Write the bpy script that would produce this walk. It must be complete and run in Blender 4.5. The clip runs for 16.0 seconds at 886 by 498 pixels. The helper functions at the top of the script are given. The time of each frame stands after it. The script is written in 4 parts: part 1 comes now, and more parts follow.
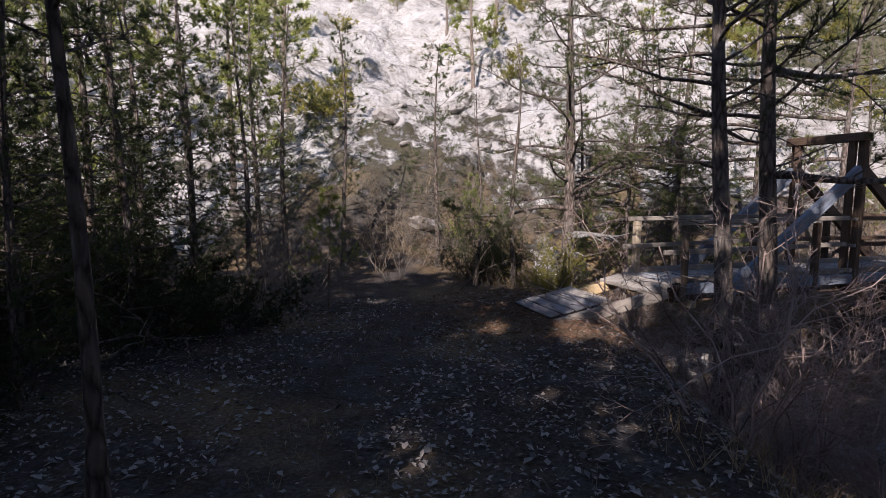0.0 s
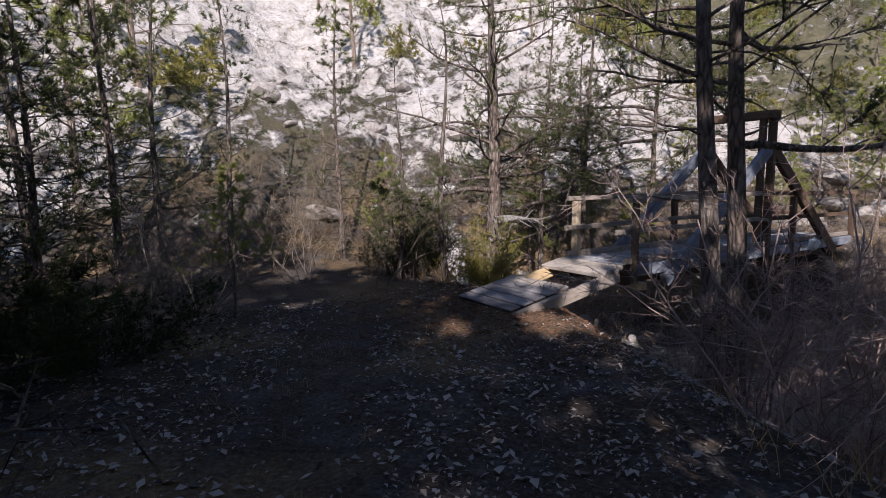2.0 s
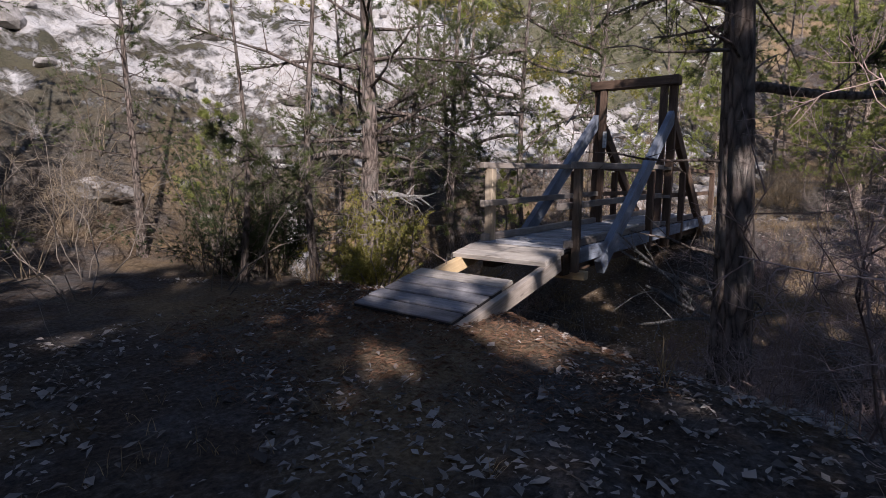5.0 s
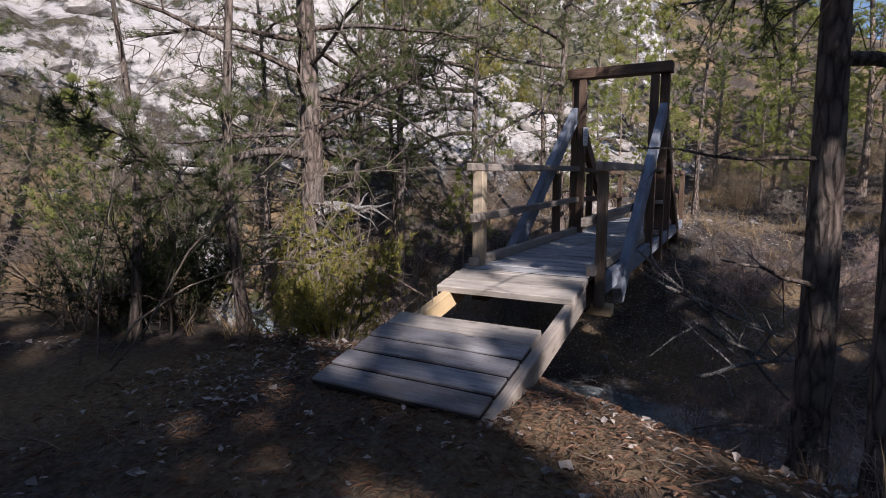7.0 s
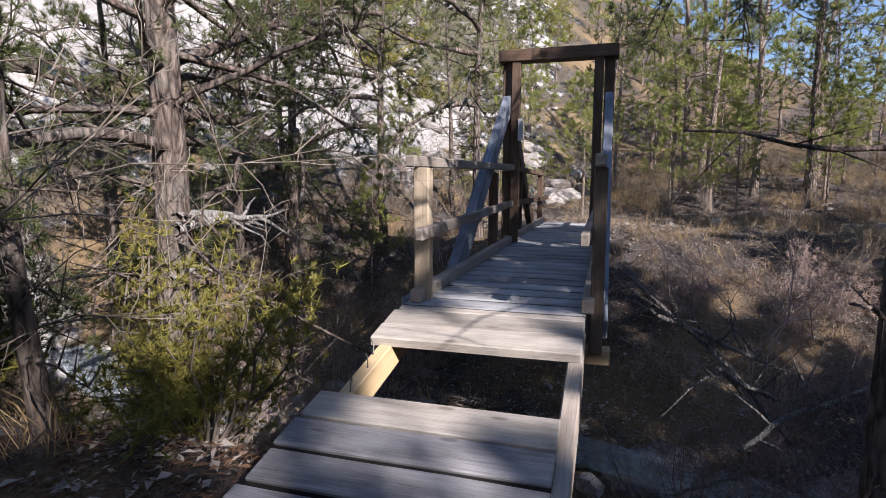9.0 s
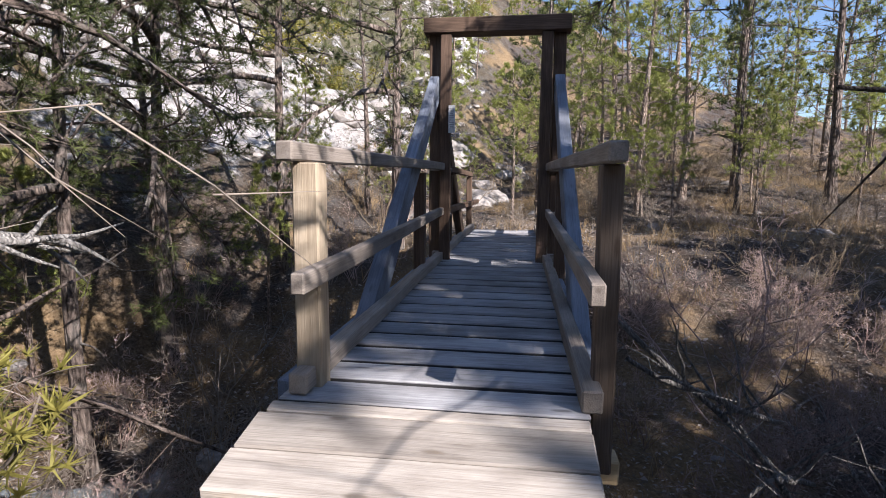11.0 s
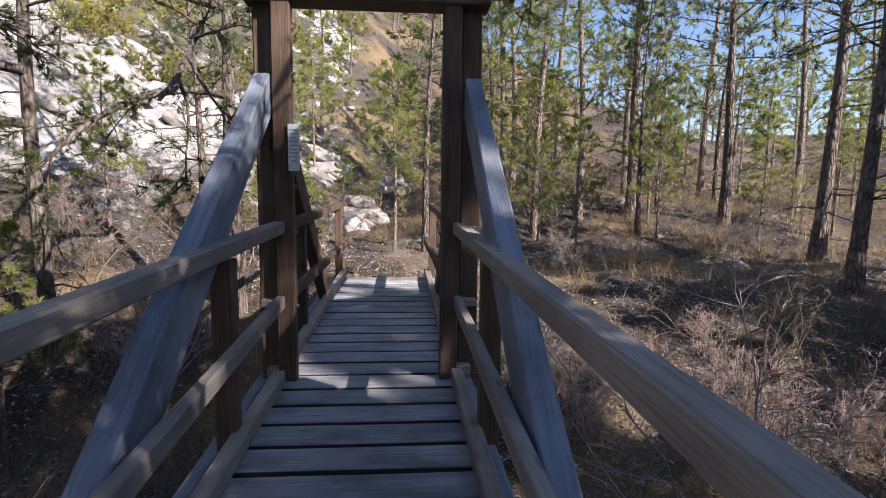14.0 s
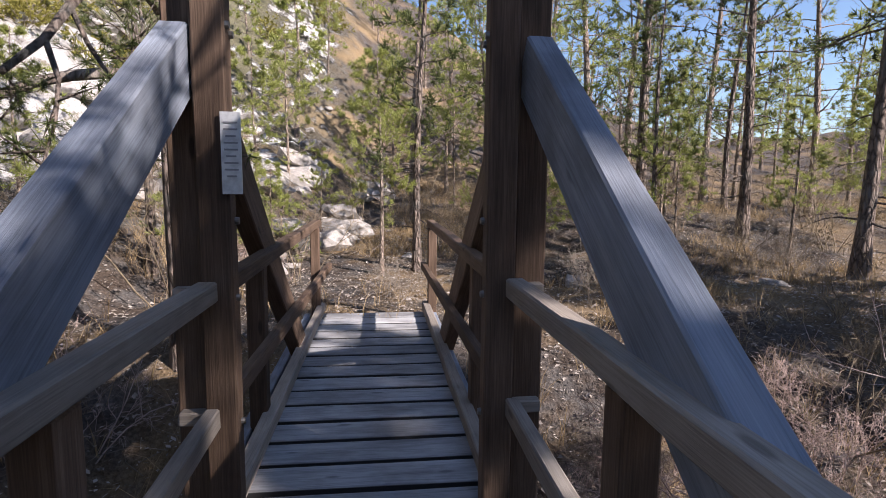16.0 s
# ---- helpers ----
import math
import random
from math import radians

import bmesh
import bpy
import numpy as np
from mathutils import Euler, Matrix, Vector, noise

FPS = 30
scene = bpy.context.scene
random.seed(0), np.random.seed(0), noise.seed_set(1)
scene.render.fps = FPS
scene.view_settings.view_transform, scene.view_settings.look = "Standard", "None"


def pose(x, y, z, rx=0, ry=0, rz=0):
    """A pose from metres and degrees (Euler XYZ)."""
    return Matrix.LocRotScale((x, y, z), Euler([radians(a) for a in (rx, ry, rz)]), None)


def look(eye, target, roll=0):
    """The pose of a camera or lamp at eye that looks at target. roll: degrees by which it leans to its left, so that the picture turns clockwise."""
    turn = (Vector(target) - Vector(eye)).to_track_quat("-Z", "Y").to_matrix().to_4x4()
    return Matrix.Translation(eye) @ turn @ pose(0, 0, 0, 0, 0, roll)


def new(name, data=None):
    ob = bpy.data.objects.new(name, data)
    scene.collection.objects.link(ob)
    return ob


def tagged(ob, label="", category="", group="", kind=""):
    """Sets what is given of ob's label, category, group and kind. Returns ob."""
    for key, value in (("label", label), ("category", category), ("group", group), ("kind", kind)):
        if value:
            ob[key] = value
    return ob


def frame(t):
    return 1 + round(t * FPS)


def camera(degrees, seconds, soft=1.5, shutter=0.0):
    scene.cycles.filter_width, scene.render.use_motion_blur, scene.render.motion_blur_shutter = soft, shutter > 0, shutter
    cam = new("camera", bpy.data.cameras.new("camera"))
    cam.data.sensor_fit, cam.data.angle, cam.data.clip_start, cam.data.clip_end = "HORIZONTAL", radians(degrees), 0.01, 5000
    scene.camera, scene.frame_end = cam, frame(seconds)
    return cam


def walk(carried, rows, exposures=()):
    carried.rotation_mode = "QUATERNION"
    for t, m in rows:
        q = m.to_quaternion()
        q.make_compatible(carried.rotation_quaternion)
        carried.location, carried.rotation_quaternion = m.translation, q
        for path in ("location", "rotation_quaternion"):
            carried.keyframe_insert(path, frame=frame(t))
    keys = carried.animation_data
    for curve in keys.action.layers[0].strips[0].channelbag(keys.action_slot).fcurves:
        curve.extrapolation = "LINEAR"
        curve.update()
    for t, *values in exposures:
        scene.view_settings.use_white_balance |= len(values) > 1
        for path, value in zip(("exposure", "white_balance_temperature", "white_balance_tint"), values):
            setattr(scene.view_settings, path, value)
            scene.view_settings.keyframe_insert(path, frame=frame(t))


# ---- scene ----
# ---------- camera ----------
cam = camera(78.2, 16.0, 0.55)
PATH = [
    (0, (0.575, 0.074, 1.4), (1.216, 1.956, 1.183), 0.4),
    (0.5, (0.416, 0.408, 1.332), (1.147, 2.257, 1.117), 0.1),
    (1, (0.288, 0.819, 1.272), (1.17, 2.6, 1.046), -0.1),
    (1.5, (0.209, 1.221, 1.258), (1.153, 2.968, 1.018), -0.3),
    (2, (0.136, 1.672, 1.201), (1.222, 3.333, 0.957), -0.4),
    (2.5, (0.16, 2.059, 1.157), (1.304, 3.679, 0.9), -0.6),
    (3, (0.228, 2.466, 1.122), (1.513, 3.975, 0.855), -0.9),
    (5.5, (1.232, 4.663, 0.769), (2.855, 5.802, 0.509), 0.6),
    (6, (1.539, 5.022, 0.803), (3.2, 6.106, 0.552), 0.2),
    (6.5, (1.745, 5.341, 0.836), (3.465, 6.33, 0.586), -0.1),
    (7, (2.023, 5.691, 0.826), (3.769, 6.631, 0.567), -0.0),
    (7.5, (2.327, 6.014, 0.779), (4.117, 6.873, 0.533), -0.1),
    (8, (2.628, 6.269, 0.78), (4.476, 6.99, 0.53), 0.1),
    (8.5, (2.961, 6.462, 0.787), (4.827, 7.138, 0.541), 0.1),
    (9, (3.26, 6.663, 0.805), (5.162, 7.228, 0.553), 0.1),
    (9.5, (3.59, 6.788, 0.788), (5.528, 7.206, 0.524), 0.6),
    (12, (5.406, 7.063, 0.944), (7.378, 7.292, 0.699), 0.4),
    (12.5, (5.789, 7.038, 1.023), (7.766, 7.223, 0.778), 0.4),
    (13, (6.284, 7.134, 1.028), (8.263, 7.29, 0.78), 0.3),
    (13.5, (6.631, 7.15, 1.195), (8.616, 7.125, 0.946), 0.6),
    (14, (6.929, 7.1, 1.247), (8.907, 6.943, 0.999), 0.7),
    (14.5, (7.209, 7.068, 1.309), (9.188, 6.901, 1.068), 0.7),
    (15, (7.596, 7.147, 1.328), (9.561, 6.869, 1.081), 0.8),
    (15.5, (7.93, 7.166, 1.307), (9.884, 6.818, 1.061), 0.9),
    (16, (8.316, 7.235, 1.335), (10.288, 7.002, 1.098), 0.5),
]
EXPOSURES = [(0.0, 0.55, 6400, 22), (6.0, 0.50, 6250, 21), (9.0, 1.0, 6250, 19), (12.0, 1.2, 6250, 18), (16.0, 1.25, 6450, 20)]
walk(cam, [(t, look(eye, target, roll)) for t, eye, target, roll in PATH], EXPOSURES)

# ---------- world and sun ----------
SUN_AZIMUTH, SUN_ELEVATION = -128.0, 33.0   # direction towards the sun, degrees from +x
sky = bpy.data.worlds.new("sky")
scene.world = sky
sky.use_nodes = True
wn = sky.node_tree.nodes
st = wn.new("ShaderNodeTexSky")
st.sky_type, st.sun_disc = "NISHITA", False
st.sun_elevation, st.sun_rotation = radians(SUN_ELEVATION), radians(90 - SUN_AZIMUTH)
st.air_density, st.dust_density, st.ozone_density = 1.0, 0.4, 3.0
wn["Background"].inputs["Strength"].default_value = 0.085
sky.node_tree.links.new(st.outputs[0], wn["Background"].inputs["Color"])
sun = new("sun", bpy.data.lights.new("sun", "SUN"))
sun.data.energy, sun.data.angle, sun.data.color = 5.0, radians(0.55), (1.0, 0.95, 0.88)
ca, sa = math.cos(radians(SUN_AZIMUTH)), math.sin(radians(SUN_AZIMUTH))
ce, se = math.cos(radians(SUN_ELEVATION)), math.sin(radians(SUN_ELEVATION))
sun.matrix_world = look((20 * ca * ce, 20 * sa * ce, 20 * se), (0, 0, 0))


# ---------- materials ----------
def material(name, rough=0.85):
    m = bpy.data.materials.new(name)
    m.use_nodes = True
    n = m.node_tree.nodes
    b = n["Principled BSDF"]
    b.inputs["Roughness"].default_value = rough
    b.inputs["Specular IOR Level"].default_value = 0.25
    return m, n, m.node_tree.links, b


def ramp(n, links, fac, stops):
    r = n.new("ShaderNodeValToRGB")
    while len(r.color_ramp.elements) < len(stops):
        r.color_ramp.elements.new(0.5)
    for e, (p, c) in zip(r.color_ramp.elements, stops):
        e.position, e.color = p, (*c, 1)
    links.new(fac, r.inputs[0])
    return r.outputs[0]


def noise_tex(n, links, vec, scale, detail=5, rough=0.6):
    t = n.new("ShaderNodeTexNoise")
    t.inputs["Scale"].default_value, t.inputs["Detail"].default_value, t.inputs["Roughness"].default_value = scale, detail, rough
    if vec is not None:
        links.new(vec, t.inputs["Vector"])
    return t.outputs["Fac"]


def mix(n, links, fac, a, b, mode="MIX"):
    x = n.new("ShaderNodeMix")
    x.data_type, x.blend_type = "RGBA", mode
    for sock, v in ((x.inputs["Factor"], fac), (x.inputs["A"], a), (x.inputs["B"], b)):
        if isinstance(v, (int, float)):
            sock.default_value = v
        elif isinstance(v, tuple):
            sock.default_value = (*v, 1)
        else:
            links.new(v, sock)
    return x.outputs["Result"]


def maths(n, links, op, a, b=0.0, clamp=False):
    x = n.new("ShaderNodeMath")
    x.operation, x.use_clamp = op, clamp
    for sock, v in zip(x.inputs, (a, b)):
        if isinstance(v, (int, float)):
            sock.default_value = v
        else:
            links.new(v, sock)
    return x.outputs[0]


def bump(n, links, b, height, strength, dist):
    x = n.new("ShaderNodeBump")
    x.inputs["Strength"].default_value, x.inputs["Distance"].default_value = strength, dist
    links.new(height, x.inputs["Height"])
    links.new(x.outputs[0], b.inputs["Normal"])


def scaled(n, links, vec, s, off=None):
    x = n.new("ShaderNodeMapping")
    x.inputs["Scale"].default_value = s
    links.new(vec, x.inputs["Vector"])
    if off is not None:
        links.new(off, x.inputs["Location"])
    return x.outputs[0]


def wood(name, dark, mid, light, wear=0.5, rough=0.8, sides=0.0):
    """Timber whose grain runs along the piece's own x axis."""
    m, n, l, b = material(name, rough)
    tc, oi = n.new("ShaderNodeTexCoord"), n.new("ShaderNodeObjectInfo")
    shift = n.new("ShaderNodeCombineXYZ")
    for i, k in enumerate((37.0, 11.0, 23.0)):
        l.new(maths(n, l, "MULTIPLY", oi.outputs["Random"], k), shift.inputs[i])
    grain = noise_tex(n, l, scaled(n, l, tc.outputs["Object"], (1.3, 30, 30), shift.outputs[0]), 1.0, 7, 0.7)
    fine = noise_tex(n, l, scaled(n, l, tc.outputs["Object"], (5, 190, 190), shift.outputs[0]), 1.0, 3, 0.6)
    blot = noise_tex(n, l, scaled(n, l, tc.outputs["Object"], (2.5, 5, 5), shift.outputs[0]), 1.0, 4, 0.6)
    g = maths(n, l, "ADD", maths(n, l, "MULTIPLY", grain, 0.5), maths(n, l, "MULTIPLY", fine, 0.5))
    col = ramp(n, l, g, [(0.22, dark), (0.5, mid), (0.8, light)])
    stain = ramp(n, l, blot, [(0.35, (0.55, 0.53, 0.52)), (0.6, (1, 1, 1))])
    col = mix(n, l, wear, col, stain, "MULTIPLY")
    k = maths(n, l, "ADD", maths(n, l, "MULTIPLY", oi.outputs["Random"], 0.4), 0.78)
    kk = n.new("ShaderNodeCombineXYZ")
    for i in range(3):
        l.new(k, kk.inputs[i])
    col = mix(n, l, 1.0, col, kk.outputs[0], "MULTIPLY")
    # knots
    v = n.new("ShaderNodeTexVoronoi")
    v.inputs["Scale"].default_value = 1.0
    l.new(scaled(n, l, tc.outputs["Object"], (2.6, 9, 9), shift.outputs[0]), v.inputs["Vector"])
    kn = ramp(n, l, v.outputs["Distance"], [(0.07, (1, 1, 1)), (0.13, (0, 0, 0))])
    col = mix(n, l, maths(n, l, "MULTIPLY", kn, 0.75), col, dark)
    if sides:  # shade of the board gaps put into the colour: flanks darkened below the worn top
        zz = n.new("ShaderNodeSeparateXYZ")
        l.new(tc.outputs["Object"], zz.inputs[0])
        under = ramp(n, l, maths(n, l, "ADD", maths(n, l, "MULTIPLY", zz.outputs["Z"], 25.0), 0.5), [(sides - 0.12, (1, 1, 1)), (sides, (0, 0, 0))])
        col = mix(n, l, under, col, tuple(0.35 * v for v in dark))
    l.new(col, b.inputs["Base Color"])
    bump(n, l, b, g, 0.55, 0.006)
    return m


# sides: height below which painted gap shade darkens a plank's flanks
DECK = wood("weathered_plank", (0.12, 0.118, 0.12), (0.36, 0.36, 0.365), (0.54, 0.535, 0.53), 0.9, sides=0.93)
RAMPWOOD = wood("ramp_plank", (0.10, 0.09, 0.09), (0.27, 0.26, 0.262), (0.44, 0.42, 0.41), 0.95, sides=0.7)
DARKWOOD = wood("brown_timber", (0.038, 0.025, 0.017), (0.135, 0.088, 0.06), (0.27, 0.185, 0.13), 0.7)
# Grey wood with the blue of skylit shade put into its colour
GREYWOOD = wood("skylit_grey_timber", (0.11, 0.12, 0.14), (0.235, 0.265, 0.315), (0.36, 0.39, 0.44), 0.8)
UPPERWOOD = wood("worn_board", (0.16, 0.13, 0.10), (0.40, 0.36, 0.31), (0.56, 0.51, 0.45), 0.7)
RAILWOOD = wood("rail_timber", (0.14, 0.115, 0.095), (0.33, 0.285, 0.24), (0.46, 0.41, 0.36), 0.6)
NEWWOOD = wood("pale_timber", (0.20, 0.145, 0.09), (0.42, 0.34, 0.24), (0.56, 0.47, 0.35), 0.6)
# Brown of the right end post, its shade put into the colour
SHADEPOST = wood("shaded_brown_post", (0.08, 0.052, 0.035), (0.20, 0.15, 0.11), (0.32, 0.25, 0.19), 0.7)
RAWWOOD = wood("raw_timber", (0.36, 0.25, 0.13), (0.53, 0.39, 0.22), (0.62, 0.48, 0.30), 0.25)


def bark(name, dark, light, scale=1.0):
    m, n, l, b = material(name, 0.95)
    g = n.new("ShaderNodeTexCoord")
    v = n.new("ShaderNodeTexVoronoi")
    v.feature = "DISTANCE_TO_EDGE"
    l.new(scaled(n, l, g.outputs["Object"], (15 * scale, 15 * scale, 4.5 * scale)), v.inputs["Vector"])
    v.inputs["Scale"].default_value = 1.0
    nz = noise_tex(n, l, scaled(n, l, g.outputs["Object"], (30 * scale, 30 * scale, 9 * scale)), 1.0, 6, 0.7)
    h = maths(n, l, "ADD", maths(n, l, "MULTIPLY", v.outputs["Distance"], 1.4), maths(n, l, "MULTIPLY", nz, 0.8))
    col = ramp(n, l, h, [(0.3, dark), (0.8, light)])
    big = noise_tex(n, l, g.outputs["Object"], 2.5, 3)
    col = mix(n, l, ramp(n, l, big, [(0.5, (0, 0, 0)), (0.72, (0.5, 0.5, 0.5))]), col, (0.30, 0.30, 0.27))
    l.new(col, b.inputs["Base Color"])
    bump(n, l, b, h, 1.0, 0.06)
    return m


BARK = bark("pine_bark", (0.045, 0.033, 0.027), (0.26, 0.205, 0.17))
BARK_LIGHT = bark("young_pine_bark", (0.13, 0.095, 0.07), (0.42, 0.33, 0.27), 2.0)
DEAD = bark("dead_branch", (0.28, 0.26, 0.24), (0.58, 0.55, 0.51), 2.0)


DEAD_GREY = bark("grey_dead_branch", (0.13, 0.12, 0.11), (0.34, 0.32, 0.295), 2.0)


def leaf(name, dark, light, through_light=0.35, spread=0.35, lo=0.2, hi=0.85):
    m, n, l, b = material(name, 0.6)
    gi, oi = n.new("ShaderNodeNewGeometry"), n.new("ShaderNodeObjectInfo")
    pos = noise_tex(n, l, gi.outputs["Position"], 1.6, 3)
    f = maths(n, l, "ADD", maths(n, l, "MULTIPLY", gi.outputs["Random Per Island"], spread), maths(n, l, "MULTIPLY", pos, 0.5))
    f = maths(n, l, "ADD", f, maths(n, l, "MULTIPLY", oi.outputs["Random"], 0.25))
    col = ramp(n, l, f, [(lo, dark), (hi, light)])
    l.new(col, b.inputs["Base Color"])
    t = n.new("ShaderNodeBsdfTranslucent")
    l.new(col, t.inputs["Color"])
    s = n.new("ShaderNodeMixShader")
    s.inputs[0].default_value = through_light
    l.new(b.outputs[0], s.inputs[1])
    l.new(t.outputs[0], s.inputs[2])
    l.new(s.outputs[0], n["Material Output"].inputs["Surface"])
    return m


NEEDLE = leaf("pine_needles", (0.045, 0.065, 0.022), (0.15, 0.17, 0.06))
# Sapling green with sunlight put into the colour; far and slope pines wear it too
NEEDLE_SUNNY = leaf("young_and_sunlit_needles", (0.14, 0.17, 0.042), (0.36, 0.385, 0.12), 0.5, lo=0.1, hi=0.6)
# Yellow-green foliage, its colour raised to stand for sun that misses the bush
JUNIPER = leaf("juniper_needles", (0.125, 0.12, 0.026), (0.37, 0.33, 0.085))
HOLLY = leaf("evergreen_leaves", (0.024, 0.034, 0.015), (0.085, 0.105, 0.042))
DRYGRASS = leaf("dry_grass", (0.12, 0.08, 0.042), (0.50, 0.365, 0.20), 0.3, 0.5)
PINE_LITTER = leaf("fallen_needles", (0.065, 0.038, 0.025), (0.25, 0.145, 0.092), 0.1, 0.9)
LITTER = leaf("dead_leaves", (0.06, 0.05, 0.043), (0.43, 0.375, 0.325), 0.15, 1.0, lo=0.35, hi=1.25)


def twig(name, dark, light):
    m, n, l, b = material(name, 0.8)
    gi, oi = n.new("ShaderNodeNewGeometry"), n.new("ShaderNodeObjectInfo")
    nz = noise_tex(n, l, gi.outputs["Position"], 9, 4)
    f = maths(n, l, "ADD", maths(n, l, "MULTIPLY", nz, 0.7), maths(n, l, "MULTIPLY", oi.outputs["Random"], 0.35))
    l.new(ramp(n, l, f, [(0.25, dark), (0.8, light)]), b.inputs["Base Color"])
    return m


TWIG_RED = twig("reddish_twigs", (0.11, 0.07, 0.058), (0.54, 0.41, 0.36))
TWIG_GREY = twig("grey_twigs", (0.09, 0.075, 0.06), (0.32, 0.27, 0.22))
TWIG_GOLD = twig("golden_twigs", (0.10, 0.075, 0.05), (0.31, 0.245, 0.165))


def stone_mat(name, dark, light):
    m, n, l, b = material(name, 0.9)
    tc, oi = n.new("ShaderNodeTexCoord"), n.new("ShaderNodeObjectInfo")
    a = noise_tex(n, l, tc.outputs["Object"], 4, 8, 0.65)
    c = noise_tex(n, l, tc.outputs["Object"], 30, 4, 0.6)
    f = maths(n, l, "ADD", maths(n, l, "MULTIPLY", a, 0.7), maths(n, l, "MULTIPLY", c, 0.3))
    l.new(ramp(n, l, f, [(0.3, dark), (0.62, light)]), b.inputs["Base Color"])
    bump(n, l, b, f, 0.6, 0.03)
    return m


LIMESTONE = stone_mat("limestone", (0.12, 0.108, 0.095), (0.41, 0.38, 0.35))
PEBBLE = stone_mat("stream_stone", (0.20, 0.20, 0.20), (0.50, 0.50, 0.49))

m_, n_, l_, b_ = material("sign_sheet", 0.5)
sg = n_.new("ShaderNodeTexCoord")
l_.new(ramp(n_, l_, noise_tex(n_, l_, sg.outputs["Object"], 30, 4), [(0.35, (0.55, 0.55, 0.53)), (0.6, (0.74, 0.74, 0.72))]), b_.inputs["Base Color"])
SHEET = m_
m_, n_, l_, b_ = material("faded_print", 0.7)
b_.inputs["Base Color"].default_value = (0.28, 0.28, 0.29, 1)
PRINT = m_
m_, n_, l_, b_ = material("dull_steel", 0.5)
b_.inputs["Base Color"].default_value, b_.inputs["Metallic"].default_value = (0.22, 0.2, 0.18, 1), 0.8
STEEL = m_


def ground_material():
    m, n, l, b = material("earth_and_rock", 0.95)
    geo = n.new("ShaderNodeNewGeometry")
    sep = n.new("ShaderNodeSeparateXYZ")
    l.new(geo.outputs["Position"], sep.inputs[0])
    P = geo.outputs["Position"]
    fine = noise_tex(n, l, P, 28, 6, 0.7)
    mid = noise_tex(n, l, P, 3.2, 6, 0.65)
    big = noise_tex(n, l, P, 0.35, 5, 0.6)
    soil = ramp(n, l, fine, [(0.3, (0.02, 0.015, 0.012)), (0.52, (0.07, 0.05, 0.037)), (0.74, (0.18, 0.14, 0.108))])
    gravel = ramp(n, l, fine, [(0.3, (0.035, 0.033, 0.032)), (0.75, (0.20, 0.19, 0.18))])
    soil = mix(n, l, ramp(n, l, mid, [(0.42, (0, 0, 0)), (0.66, (0.8, 0.8, 0.8))]), soil, gravel)
    grass = ramp(n, l, fine, [(0.3, (0.15, 0.095, 0.045)), (0.7, (0.41, 0.285, 0.15))])
    dry = mix(n, l, ramp(n, l, big, [(0.48, (0, 0, 0)), (0.62, (0.7, 0.7, 0.7))]), soil, grass)
    # pale limestone on the steep slope
    strat = noise_tex(n, l, scaled(n, l, P, (0.25, 0.25, 1.1)), 1.0, 9, 0.7)
    r2 = noise_tex(n, l, P, 1.3, 9, 0.72)
    r3 = noise_tex(n, l, P, 6.0, 6, 0.7)
    rk = maths(n, l, "ADD", maths(n, l, "MULTIPLY", strat, 0.4), maths(n, l, "MULTIPLY", r2, 0.35))
    rk = maths(n, l, "ADD", rk, maths(n, l, "MULTIPLY", r3, 0.25))
    rock = ramp(n, l, rk, [(0.39, (0.12, 0.10, 0.085)), (0.44, (0.40, 0.37, 0.335)), (0.50, (0.62, 0.585, 0.55)), (0.60, (0.76, 0.735, 0.71))])
    tuft = noise_tex(n, l, P, 2.4, 8, 0.75)
    moss = ramp(n, l, fine, [(0.3, (0.075, 0.065, 0.025)), (0.7, (0.27, 0.225, 0.11))])
    rock = mix(n, l, ramp(n, l, tuft, [(0.56, (0, 0, 0)), (0.64, (0.8, 0.8, 0.8))]), rock, moss)
    scrub = ramp(n, l, r2, [(0.35, (0.045, 0.045, 0.025)), (0.65, (0.19, 0.17, 0.105))])
    att = n.new("ShaderNodeAttribute")
    att.attribute_name = "rockiness"
    rf = maths(n, l, "ADD", att.outputs["Fac"], maths(n, l, "MULTIPLY", maths(n, l, "SUBTRACT", r2, 0.5), 1.5))
    rf = ramp(n, l, rf, [(0.42, (0, 0, 0)), (0.55, (1, 1, 1))])
    far = n.new("ShaderNodeAttribute")
    far.attribute_name = "upland"
    low = mix(n, l, far.outputs["Fac"], dry, scrub)
    l.new(mix(n, l, rf, low, rock), b.inputs["Base Color"])
    relief = maths(n, l, "MULTIPLY", maths(n, l, "ADD", rk, r3), maths(n, l, "ADD", maths(n, l, "MULTIPLY", rf, 2.2), 0.5))
    h = maths(n, l, "ADD", maths(n, l, "MULTIPLY", fine, 0.45), relief)
    bump(n, l, b, h, 0.9, 0.10)
    return m


EARTH = ground_material()
m_, n_, l_, b_ = material("stream_water", 0.08)
b_.inputs["Base Color"].default_value, b_.inputs["Transmission Weight"].default_value, b_.inputs["IOR"].default_value = (0.75, 0.85, 0.88, 1), 0.85, 1.33
wv = n_.new("ShaderNodeNewGeometry")
bump(n_, l_, b_, noise_tex(n_, l_, wv.outputs["Position"], 14, 3), 0.35, 0.02)
WATER = m_


# ---------- building helpers ----------
def part(name, bm, mat, parent=None, label=""):
    me = bpy.data.meshes.new(name)
    bm.to_mesh(me)
    bm.free()
    return part_mesh(name, me, mat, parent, label)


def part_mesh(name, me, mat, parent=None, label=""):
    if mat is not None and not me.materials:
        me.materials.append(mat)
    ob = new(name, me)
    ob.parent = parent
    if label:
        tagged(ob, label)
    return ob


